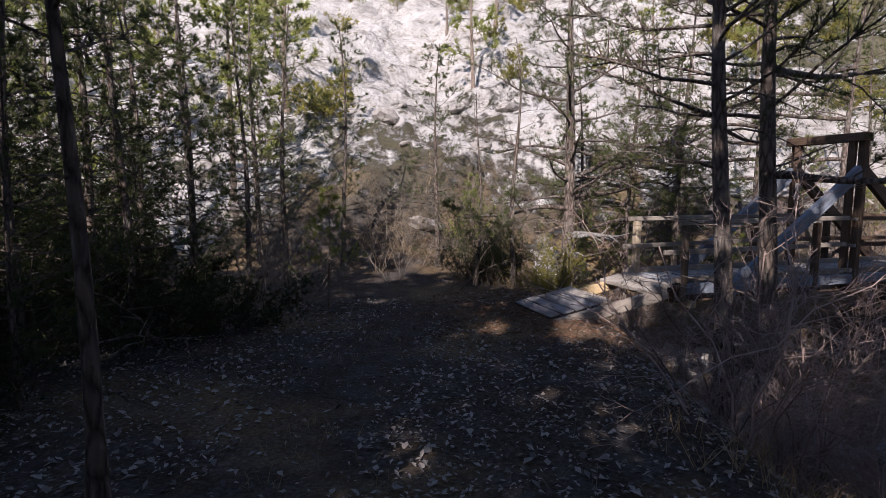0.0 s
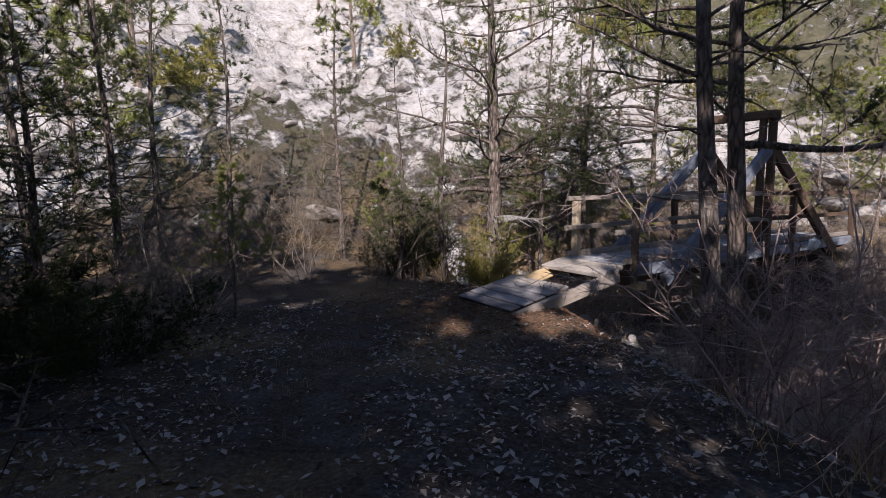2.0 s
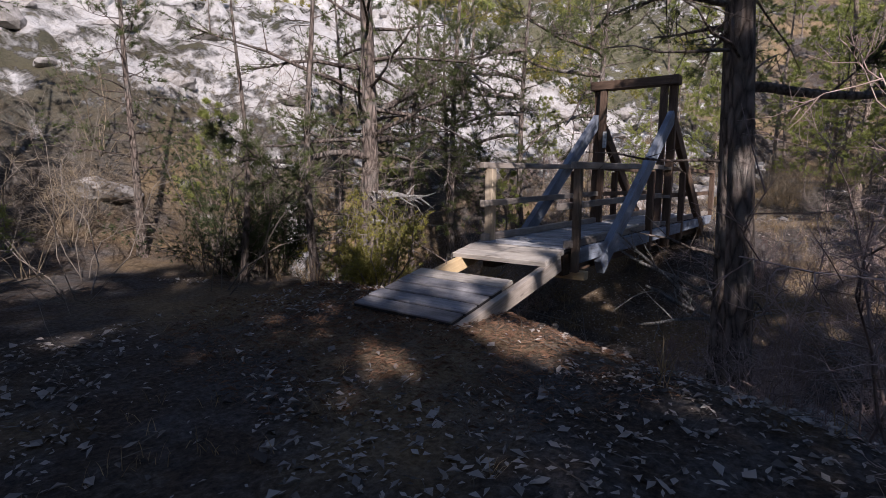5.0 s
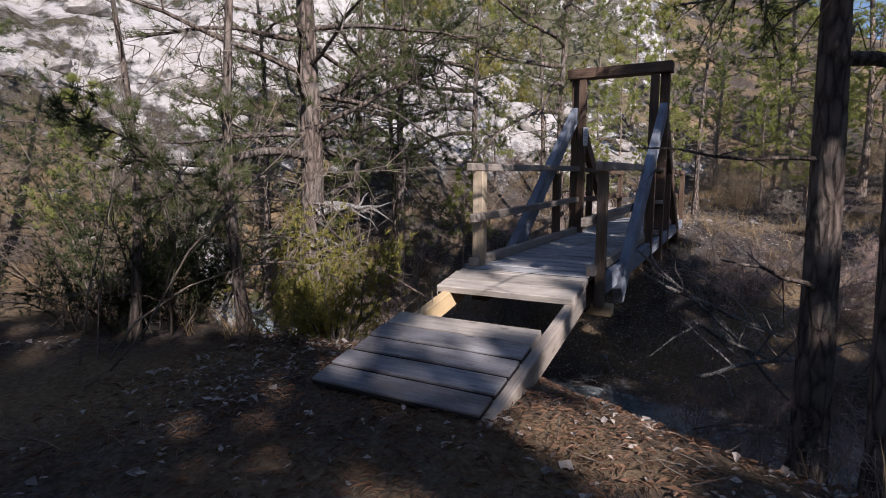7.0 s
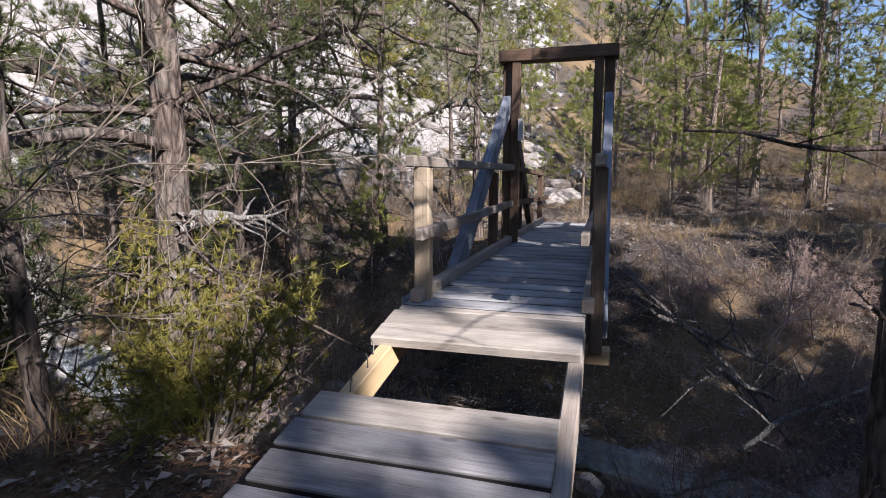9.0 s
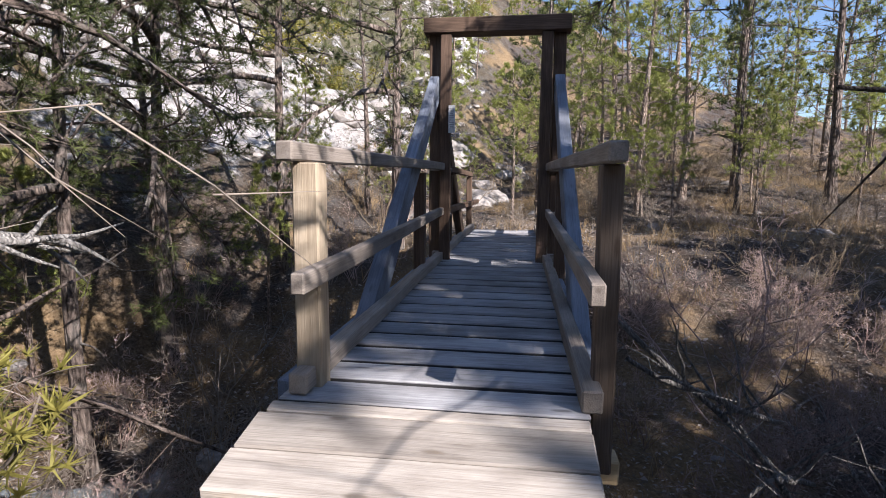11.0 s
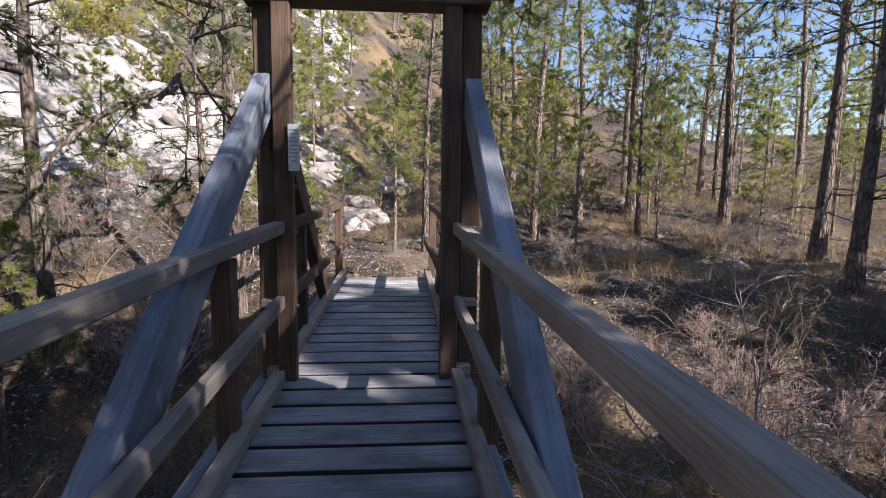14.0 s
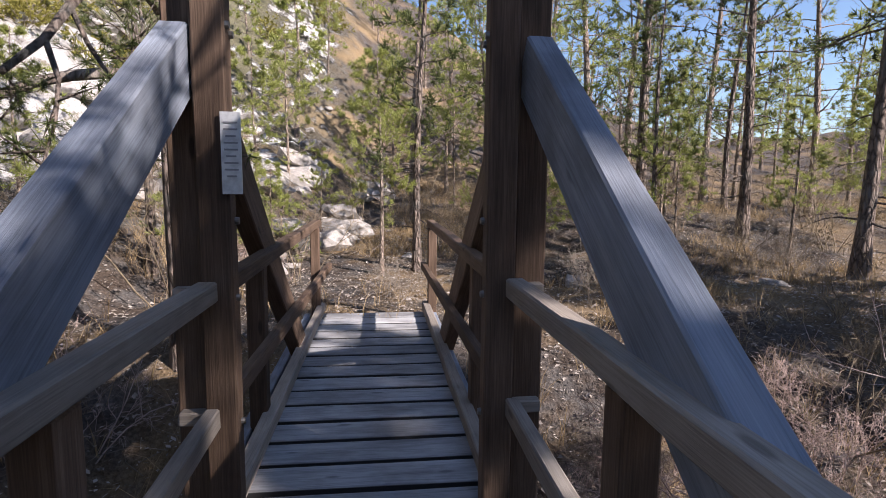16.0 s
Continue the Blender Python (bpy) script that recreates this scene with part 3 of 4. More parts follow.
for i in range(5):
    s = 0.085 + 0.216 * i - (0.012 if i == 4 else 0)
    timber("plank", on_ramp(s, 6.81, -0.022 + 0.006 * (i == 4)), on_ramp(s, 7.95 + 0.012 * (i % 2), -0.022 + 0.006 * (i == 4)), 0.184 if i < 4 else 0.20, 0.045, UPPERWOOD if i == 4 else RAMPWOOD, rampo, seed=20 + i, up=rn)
for s in (1.72, 1.925):
    timber("plank", on_ramp(s, 6.75, -0.022), on_ramp(s, 7.95, -0.028), 0.198, 0.06, UPPERWOOD, rampo, "broad worn board at the top of the ramp", seed=26, up=rn)
timber("plank", on_ramp(2.068, 6.75, -0.026), on_ramp(2.068, 7.93, -0.026), 0.062, 0.055, UPPERWOOD, rampo, "narrow filler board against the deck", seed=27, up=rn)
timber("stringer", on_ramp(-0.02, 6.785, -0.132), on_ramp(2.0, 6.785, -0.132), 0.08, 0.17, RAILWOOD, rampo, "sloping grey side beam", seed=30)
timber("joist", on_ramp(0.55, 7.86, -0.125), on_ramp(2.0, 7.86, -0.125), 0.08, 0.16, RAWWOOD, rampo, "bright new joist", seed=31)
for s, dy, tilt in ((1.12, -0.02, 0.02), (1.22, 0.015, -0.015), (1.36, -0.01, 0.01), (1.5, 0.02, 0.02)):
    g = Geo()
    base = Vector(on_ramp(s, 7.86 + dy, -0.05))
    g.tube([base, base + rn * 0.05 + Vector((tilt, 0, 0)), base + rn * 0.085 + Vector((tilt * 2, tilt, 0))], [0.0035, 0.0035, 0.0025], 6)
    part_mesh("nail", g.mesh("nail"), STEEL, rampo, "bent nail standing out of the joist")
timber("footing_block", (6.85, 6.6, -0.33), (6.85, 6.98, -0.33), 0.12, 0.10, RAWWOOD, rampo, "pale timber block under the beam", seed=32)

# paper notice on the portal post
notice = thing("notice", "small faded paper notice in a sleeve fixed to the post", "notice", at=(XP - 0.06, 7.72, 1.43))
bm = bmesh.new()
bmesh.ops.create_cube(bm, size=1)
bmesh.ops.scale(bm, vec=(0.006, 0.065, 0.27), verts=bm.verts)
part("sheet", bm, SHEET, notice)
for i in range(9):
    bm = bmesh.new()
    bmesh.ops.create_cube(bm, size=1)
    bmesh.ops.scale(bm, vec=(0.002, 0.045 - 0.012 * (i % 3 == 2), 0.006), verts=bm.verts)
    o = part("print_line", bm, PRINT, notice)
    o.location = (-0.004, 0.0, 0.10 - 0.022 * i)

# ---------- pines ----------
PINE = (BARK, NEEDLE)
big = pine_meshes(11, 9.5, 0.14, 0.43, 2.0, 50, 12, 7, 13, 0.08, 0.005, lean=(-0.01, -0.01), bare=4, bend=0.3,
                  extra=((4.9, (0.96, 0.22, 0.02), 4.5, -0.008), (3.6, (0.3, -0.9, 0.1), 2.4, -0.03))) 
plant_tree("pine_tree", big, PINE, "tall pine with rugged bark beside the footbridge", "tree", "big pines", on_ground(6.66, 5.12))
big2 = pine_meshes(12, 9.0, 0.122, 0.38, 2.1, 50, 12, 7, 13, 0.08, 0.005, lean=(-0.012, 0.01), bare=5, bend=0.3)
plant_tree("pine_tree", big2, PINE, "tall pine standing close beside a thicker one", "tree", "big pines", on_ground(5.69, 4.85))
left = pine_meshes(13, 8.0, 0.165, 0.33, 2.5, 46, 9, 7, 14, 0.08, 0.005, lean=(0.015, 0.0), bare=8,
                   extra=((2.9, (0.85, 0.25, 0.30), 4.8, -0.06), (3.3, (0.9, -0.12, 0.3), 4.4, -0.05), (2.7, (-0.8, -0.3, 0.2), 2.6, -0.03)))
plant_tree("pine_tree", left, PINE, "knotty old pine with broken pale lower limbs beside the bridge", "tree", "big pines", on_ground(6.50, 9.75))

mid = [pine_meshes(20 + i, 7.5, 0.09, 0.22, 1.65, 50, 7, 6, 8, 0.085, 0.010, bare=10, bend=0.2) for i in range(3)]
tall = [pine_meshes(30 + i, 10.0, 0.13, 0.38, 1.9, 44, 7, 6, 6, 0.13, 0.018, bare=14, bend=0.25) for i in range(2)]
young = [pine_meshes(40 + i, 3.1, 0.035, 0.25, 0.95, 28, 8, 6, 8, 0.085, 0.010, bare=2, bend=0.05) for i in range(2)]
wood_pine = [pine_meshes(70 + i, 8.5, 0.095, 0.24, 1.75, 38, 5, 5, 6, 0.16, 0.024, bare=8, bend=0.25) for i in range(3)]
slope_pine = [pine_meshes(80 + i, 5.0, 0.07, 0.15, 1.3, 26, 5, 5, 5, 0.18, 0.04, bare=3, bend=0.2) for i in range(2)]
dense = [pine_meshes(90 + i, 10.0, 0.15, 0.10, 2.6, 62, 6, 5, 5, 0.30, 0.11, bare=4, bend=0.2, top=0.4) for i in range(2)]

hang = pine_meshes(27, 7.8, 0.085, 0.38, 1.5, 34, 8, 6, 13, 0.07, 0.005, bare=5, bend=0.15,
                   extra=((2.9, (-1, -0.12, 0.05), 2.9, -0.02), (3.7, (-1, 0.1, 0.1), 3.2, -0.02), (4.4, (-0.9, -0.25, 0.0), 2.9, -0.02), (2.4, (-0.7, 0.6, 0.0), 2.2, -0.02), (3.3, (-0.6, 0.9, 0.1), 2.6, -0.02)))
lone = pine_meshes(25, 5.2, 0.05, 0.42, 1.0, 22, 6, 5, 7, 0.09, 0.009, bare=9, bend=0.1)
TREES = [  # mesh, x, y, turn, scale
    (mid[0], 2.45, 12.7, 10, 0.72), (lone, -0.27, 3.25, 60, 1.0), (hang, 13.2, 8.95, 0, 1.0), (hang, 10.6, 11.2, 25, 1.05), (hang, 12.4, 10.5, -25, 0.95), (hang, 8.9, 10.9, 10, 0.9),
    (tall[0], 19.6, 1.6, 0, 0.95), (tall[1], 18.65, -0.15, 90, 0.9), (tall[1], 16.0, -0.3, 200, 0.95), (tall[0], 14.0, 0.75, 130, 0.85),
    (mid[1], 0.4, 9.3, 10, 0.62), (mid[0], -1.5, 8.2, 80, 0.8), (mid[2], -0.6, 11.5, 150, 0.85), (mid[1], 1.1, 10.9, 220, 0.7),
    (mid[0], -3.2, 9.5, 190, 0.9), (mid[2], -2.6, 6.4, 310, 0.8), (mid[1], 8.6, 12.6, 40, 0.8), (mid[0], 11.0, 11.6, 100, 0.8),
    (mid[2], 15.8, 10.2, 20, 0.75), (mid[1], 4.7, 12.6, 260, 0.7),
    (mid[1], -3.9, 7.4, 33, 0.85), (mid[0], -4.6, 10.6, 140, 1.0), (mid[2], -2.2, 13.2, 250, 1.0), (mid[1], 0.6, 13.4, 290, 0.85), (mid[0], -6.5, 13.0, 20, 1.1), (mid[2], -1.2, 9.9, 60, 0.7), (mid[0], -2.4, 8.3, 330, 0.6),
]
leafy = [pine_meshes(95 + i, 5.6, 0.06, 0.06, 1.55, 62, 8, 6, 9, 0.075, 0.008, bare=6, bend=0.15, top=0.3) for i in range(2)]
for x, y, turn, s in ((-1.7, 6.5, 0, 0.95), (-0.95, 7.7, 70, 1.0), (-0.35, 8.8, 140, 0.85), (-2.6, 7.9, 210, 1.1), (-3.0, 5.4, 280, 0.9), (-1.35, 5.35, 310, 0.55), (-2.3, 4.3, 40, 0.6)):
    plant_tree("pine_tree", leafy[int(turn / 10) % 2], PINE, "bushy dark pine branched down to the ground", "tree", "bushy pines", on_ground(x, y), turn, s)
for me, x, y, turn, s in TREES:
    plant_tree("pine_tree", me, PINE if me not in young else (BARK_LIGHT, NEEDLE_SUNNY), "slender pine with bare lower twigs and open crown", "tree", "slender pines", on_ground(x, y), turn, s)
show = pine_meshes(45, 3.5, 0.042, 0.30, 1.1, 36, 9, 7, 9, 0.08, 0.009, bare=3, bend=0.05)
plant_tree("pine_sapling", show, (BARK_LIGHT, NEEDLE_SUNNY), "bright green young pine at the end of the bridge", "tree", "saplings", on_ground(16.9, 7.2), 0, 0.95)
for x, y, turn, s in ((24.5, 5.0, 0, 1.1), (22.6, 3.2, 60, 1.2), (20.4, 0.6, 90, 1.0), (23.6, -1.4, 150, 1.3), (17.8, 1.8, 200, 0.8), (26.0, 1.8, 250, 1.3), (19.4, 9.6, 300, 1.0), (22.0, 9.4, 20, 1.1), (18.2, -2.4, 80, 1.0), (21.4, -5.6, 170, 1.2), (25.4, -4.8, 30, 1.3), (19.5, 8.4, 150, 0.6), (16.6, 9.2, 210, 0.7), (18.2, 4.2, 70, 0.7), (15.6, 8.6, 300, 0.55), (5.0, 11.0, 20, 0.7), (1.6, 8.6, 190, 0.6), (9.7, 12.2, 90, 0.8), (11.4, 10.3, 130, 0.7), (14.6, 11.0, 300, 0.8), (15.2, 9.5, 55, 0.6), (17.4, 5.2, 280, 0.85), (16.6, 3.9, 350, 0.8), (20.8, 3.6, 140, 1.2), (18.9, 1.5, 222, 1.0), (16.9, 0.2, 111, 0.9)):
    plant_tree("pine_sapling", young[int(x) % 2], (BARK_LIGHT, NEEDLE_SUNNY), "bright green young pine sapling", "tree", "saplings", on_ground(x, y), turn, s)

# open wood beyond the bridge, pines on the slope, and unseen pines added for shade
rt = random.Random(5)
spots = []


def free(x, y, gap):
    if any((x - a) ** 2 + (y - b) ** 2 < gap * gap for a, b in spots):
        return False
    spots.append((x, y))
    return True


while len(spots) < 68:
    x, y = (rt.uniform(16.5, 30) if len(spots) < 34 else rt.uniform(18, 52)), rt.uniform(-22, 7)
    if y < 9 - 0.1 * x and free(x, y, 1.9):
        me = rt.choice(wood_pine)
        plant_tree("pine_tree", me, (BARK_LIGHT, NEEDLE_SUNNY) if rt.random() < 0.8 else PINE, "pine of the open wood beyond the gully", "tree", "wood beyond the bridge", on_ground(x, y), rt.uniform(0, 360), rt.uniform(0.5, 0.85))
count = 0
while count < 72:
    x, y = rt.uniform(-30, 55), rt.uniform(14, 60)
    if y > 15.5 - 0.2 * max(0, x - 9) and not (2 < x < 8 and y < 27) and free(x, y, 2.6):
        me = rt.choice(slope_pine)
        plant_tree("pine_tree", me, (BARK_LIGHT, NEEDLE_SUNNY), "small sunlit pine rooted on the limestone slope", "tree", "slope pines", on_ground(x, y), rt.uniform(0, 360), rt.uniform(0.45, 1.0))
        count += 1
for i in range(34):
    x, y = rt.uniform(-14, 14), rt.uniform(14.5, 26)
    if not 2 < x < 7.5 and free(x, y, 1.5):
        plant_tree("pine_tree", rt.choice(slope_pine), (BARK_LIGHT, NEEDLE_SUNNY), "sunlit pine at the foot of the limestone slope", "tree", "slope pines", on_ground(x, y), rt.uniform(0, 360), rt.uniform(0.8, 1.4))
for i in range(40):
    x, y = rt.uniform(26, 48), rt.uniform(2, 20)
    if free(x, y, 1.3):
        plant_tree("pine_tree", rt.choice(slope_pine), (BARK_LIGHT, NEEDLE_SUNNY), "sunlit pine on the hillside beyond the bridge", "tree", "slope pines", on_ground(x, y), rt.uniform(0, 360), rt.uniform(0.5, 1.1))
# Shade casters out of view, set along the sun's rays to path, bridge and bank
for x, y, s in ((-12.5, -2.0, 0.8), (-10.8, -3.2, 0.85), (-9.2, -2.4, 0.8), (-7.6, -3.1, 1.0), (-6.0, -2.5, 1.02), (-4.5, -3.2, 0.98), (-4.9, -1.4, 0.9), (-3.9, -0.7, 0.75), (-11.5, 0.4, 0.8), (-9.8, 1.6, 0.75), (-10.6, -5.6, 0.9),
                (-7.8, -5.9, 0.95), (-6.5, -6.6, 0.9), (0.4, -2.9, 1.05), (2.1, -2.5, 1.1), (3.9, -3.0, 1.1), (9.6, -3.2, 0.85), (11.6, -3.4, 0.8), (8.2, -3.6, 0.8), (-3.2, -2.6, 0.6), (-2.1, -3.4, 0.64), (-1.0, -3.1, 0.62), (1.6, -5.6, 1.1), (-8.4, 4.6, 0.75)):
    plant_tree("pine_tree", dense[int(x + 20) % 2], PINE, "unseen tall dense pine added to cast shade", "tree", "wood behind the path", on_ground(x, y), 50 * x, s)
for x, y, s in ((5.6, -2.2, 0.95), (10.4, -3.0, 0.9)):
    plant_tree("pine_tree", tall[int(x + 10) % 2], PINE, "unseen tall open pine added to cast shade", "tree", "wood behind the path", on_ground(x, y), 50 * x, s)
for x, y, s in ((21.0, 4.5, 1.1), (18.9, 4.1, 0.95), (19.6, 2.9, 1.0), (25.0, 3.4, 1.2), (22.4, 0.6, 1.1), (24.0, -2.6, 1.2), (28.0, 1.0, 1.3), (21.0, -3.6, 1.05)):
    plant_tree("pine_tree", wood_pine[int(x) % 3], (BARK_LIGHT, NEEDLE_SUNNY), "slender sunlit pine on the far bank", "tree", "wood beyond the bridge", on_ground(x, y), 70 * x, s)
bare_tree = pine_meshes(26, 4.6, 0.055, 0.55, 1.1, 12, 4, 2, 9, 0.06, 0.004, bare=24, bend=0.25, lean=(-0.05, 0.03))
plant_tree("bare_pine", bare_tree, (BARK, NEEDLE), "spindly grey half-dead pine on the stream bank", "tree", "half-dead pines", on_ground(5.15, 9.25), 0, 1.0)
plant_tree("bare_pine", bare_tree, (BARK, NEEDLE), "spindly grey half-dead pine on the stream bank", "tree", "half-dead pines", on_ground(4.6, 9.9), 130, 0.8)

# ---------- shrubs ----------
SHRUBS = [shrub_mesh(50, 1.6, 9, 0.6, 3, 5, 0.009), shrub_mesh(51, 1.3, 10, 0.9, 3, 5, 0.007), shrub_mesh(52, 2.3, 6, 0.5, 3, 5, 0.012)]
ry = random.Random(8)


def shrubs(points, mat, label, group, lo=0.7, hi=1.2, kinds=(0, 1, 2)):
    for x, y in points:
        plant_shrub("bare_shrub", SHRUBS[ry.choice(kinds)], mat, label, "shrub", group, on_ground(x, y, -0.03), ry.uniform(0, 360), ry.uniform(lo, hi))


shrubs([(4.9, 3.4), (5.3, 3.6), (6.2, 4.2), (6.4, 3.2), (7.3, 4.5), (7.9, 5.4), (8.2, 3.7), (9.0, 5.0), (6.3, 1.6), (7.6, 2.2), (9.5, 3.5), (10.5, 4.8), (5.6, 3.0), (5.0, 2.6), (7.0, 4.0)],
       TWIG_RED, "leafless reddish-brown shrub thicket in the gully", "gully shrubs")
shrubs([(4.9, 9.9), (5.5, 10.4), (6.9, 8.9), (7.6, 10.2), (8.4, 9.3), (9.6, 10.0), (10.8, 9.1), (1.2, 9.0), (0.6, 8.0), (12.2, 9.8), (4.6, 10.6)],
       TWIG_GREY, "leafless grey-brown shrub on the stream bank", "bank shrubs")
shrubs([(3.1, 12.0), (4.0, 13.0), (5.3, 12.4), (6.6, 12.0), (2.0, 14.0), (3.4, 14.5), (5.0, 14.5), (14.8, 9.6), (13.6, 10.8), (16.2, 8.4), (18.0, 5.0), (13.2, 2.2), (12.2, 3.4), (17, 1.0), (20, 4), (21, 2), (12.8, 0.8), (11.6, 1.6), (19, -2), (22, 0)],
       TWIG_GOLD, "golden-brown leafless scrub on dry ground", "dry scrub")

shrubs([(17.2, 5.6), (19.0, 5.6), (21.2, 6.6), (22.8, 4.4), (18.4, 2.9), (20.2, 2.2), (23.2, 2.2), (19.6, 0.2), (22.4, -0.8), (24.6, 0.6), (17.6, -1.2), (20.6, -2.8), (25.2, 4.6), (12.6, 1.6), (16.4, 0.6)],
       TWIG_GOLD, "golden-brown leafless scrub under the far pines", "dry scrub", 0.6, 1.1, (0, 1))
wispy = shrub_mesh(55, 3.4, 4, 0.7, 3, 5, 0.011)
for x, y, s, tn in ((4.0, 9.5, 1.0, 0), (3.1, 10.4, 0.9, 120), (2.2, 11.2, 0.85, 200), (3.5, 11.3, 0.9, 60), (1.6, 10.0, 0.7, 250)):
    plant_shrub("bare_shrub", wispy, TWIG_GREY, "tall wispy leafless shrub with long arching stems", "shrub", "wispy shrubs", on_ground(x, y, -0.03), tn, s)
for x, y, s, tn in ((4.35, 3.4, 1.15, 75), (4.6, 3.8, 1.0, 100), (5.1, 3.9, 1.2, 160), (4.5, 3.0, 0.9, 10), (5.4, 3.2, 1.1, 280)):
    plant_shrub("bare_shrub", SHRUBS[2], TWIG_RED, "tall leafless reddish shrub screening the gully", "shrub", "gully shrubs", on_ground(x, y, -0.03), tn, s)
for x, y, s, tn in ((5.95, 5.5, 0.75, 10), (6.35, 5.75, 0.7, 200), (5.35, 4.75, 0.7, 90), (7.0, 5.6, 0.8, 300), (4.75, 4.55, 0.55, 130)):
    plant_shrub("bare_shrub", SHRUBS[1], TWIG_RED, "wiry leafless shrub on the eroded bank", "shrub", "gully shrubs", on_ground(x, y, -0.03), tn, s)
# understorey of the far bank and the gully floor
rb = random.Random(77)
low = []
while len(low) < 82:
    x, y = (rb.uniform(7.6, 12.6), rb.uniform(-1.5, 12)) if len(low) < 62 else (rb.uniform(14, 30), rb.uniform(-8, 13))
    if not (6.0 < y < 8.4 and x < 17) and y < 13.5 - 0.2 * x + 0.5 and not (len(low) < 62 and y > 8 and len(low) % 3):
        low.append((x, y))
shrubs([p for p in low if p[0] < 14], TWIG_RED, "low leafless reddish thicket on the gully side", "gully shrubs", 0.4, 0.85, (0, 1))
shrubs([p for p in low if p[0] >= 14], TWIG_GOLD, "low leafless scrub under the far pines", "dry scrub", 0.5, 1.15, (0, 1, 2))
rz = random.Random(31)
extra = []
while len(extra) < 40:
    x, y = rz.uniform(5.5, 16), rz.uniform(-1.5, 11.5)
    if not 5.9 < y < 8.3 or x > 15:
        extra.append((x, y))
shrubs(extra[:24], TWIG_RED, "leafless reddish-brown shrub thicket in the gully", "gully shrubs", 0.45, 0.85, (0, 1))
shrubs(extra[24:], TWIG_GREY, "leafless grey-brown shrub on the stream bank", "bank shrubs", 0.45, 0.85, (0, 1))


def bush_mesh(seed, height, wide, tufts, count, length, width):
    r, rng, g = random.Random(seed), np.random.default_rng(seed), Geo()
    tp, td = [], []
    for _ in range(20):
        a, far = r.uniform(0, 6.28), r.uniform(0.0, 0.25) * wide
        pts = limb_points(r, (far * math.cos(a), far * math.sin(a), -0.05), (math.cos(a) * wide * r.uniform(0.2, 1.2), math.sin(a) * wide * r.uniform(0.2, 1.2), r.uniform(0.6, 1.2)), height * r.uniform(0.45, 1.1), 0.02, 5, 0.42)
        g.tube(pts, [0.014, 0.011, 0.009, 0.007, 0.005, 0.002], 4)
        for _ in range(tufts):
            j = r.uniform(0.25, 1) * 5
            i = min(int(j), 4)
            c = pts[i].lerp(pts[i + 1], j - i) + rand_unit(r) * r.uniform(0.01, 0.13) * height
            tp.append(c)
            td.append(((c - Vector((0, 0, height * 0.2))).normalized() + Vector((0, 0, 0.5))).normalized())
    return g.mesh("trunk"), needles(tp, td, rng, count, length, width)


jun = bush_mesh(60, 1.35, 0.42, 60, 12, 0.06, 0.009)
far_bush = bush_mesh(62, 1.5, 0.8, 16, 6, 0.15, 0.045)
near_bush = bush_mesh(63, 1.75, 0.5, 110, 14, 0.05, 0.006)
dark_bush = bush_mesh(61, 1.6, 0.95, 64, 10, 0.07, 0.012)
for x, y, s in ((5.65, 8.8, 1.08), (6.1, 9.3, 0.85)):
    plant_tree("juniper_bush", jun, (TWIG_GREY, JUNIPER), "yellow-green juniper bush at the foot of the pine", "bush", "junipers", on_ground(x, y), 40 * x, s)
for x, y, s in ((0.2, 7.6, 0.9), (-0.8, 7.2, 1.1), (-1.8, 6.2, 1.0), (-2.6, 5.2, 1.1), (-1.6, 4.4, 0.8), (-2.2, 7.6, 1.4), (-3.5, 6.5, 1.5), (-3.3, 8.8, 1.6), (-1.0, 8.7, 1.3), (-4.6, 5.0, 1.5), (-5.2, 8.2, 1.7), (-2.0, 10.2, 1.6), (-3.6, 9.8, 2.3), (-5.2, 8.6, 2.4), (-2.6, 12.0, 2.3), (-6.6, 10.6, 2.6), (-4.6, 12.8, 2.6)):
    plant_tree("evergreen_bush", dark_bush, (BARK, HOLLY), "dark evergreen bush beside the path", "bush", "evergreen bushes", on_ground(x, y), 40 * x, s)
for x, y, s in ((4.75, 10.4, 1.1), (5.2, 10.1, 0.9)):
    plant_tree("evergreen_bush", near_bush, (BARK, HOLLY), "dark fine-needled evergreen bush on the bank", "bush", "evergreen bushes", on_ground(x, y), 70 * x, s)
for i in range(96):
    x, y = (ry.uniform(-15, 45), ry.uniform(13.5, 45)) if i < 60 else (ry.uniform(19, 42), ry.uniform(8, 26))
    if y > 14 - 0.2 * max(0, x - 9):
        plant_tree("slope_bush", far_bush, (TWIG_GREY, JUNIPER), "low sunlit bush on the pale slope", "bush", "slope bushes", on_ground(x, y, -0.1), 40 * x, ry.uniform(0.5, 1.2))

# broken pale limbs on the old pine, and fallen branches
dead = thing("dead_limb", "bleached broken pine limbs, bare and forked", "branch")
rdm = random.Random(3)
for a, d, ln in (((6.45, 9.6, 0.52), (1, 0.1, 0.25), 1.5), ((6.45, 9.62, 0.45), (1, 0.2, 0.05), 1.2), ((6.4, 9.6, 0.15), (1, 0.3, 0.1), 0.5)):
    g = Geo()
    pts = limb_points(rdm, a, d, ln, -0.05, 6, 0.22)
    g.tube(pts, [0.05, 0.044, 0.038, 0.03, 0.024, 0.016, 0.009], 7)
    for q in (2, 3, 4, 5):
        g.tube(limb_points(rdm, pts[q], (pts[q + 1] - pts[q]).normalized() + rand_unit(rdm) * 0.6, ln * 0.3, -0.03, 3, 0.2), [0.02, 0.015, 0.010, 0.005], 5)
    part_mesh("limb", g.mesh("limb"), DEAD, dead)
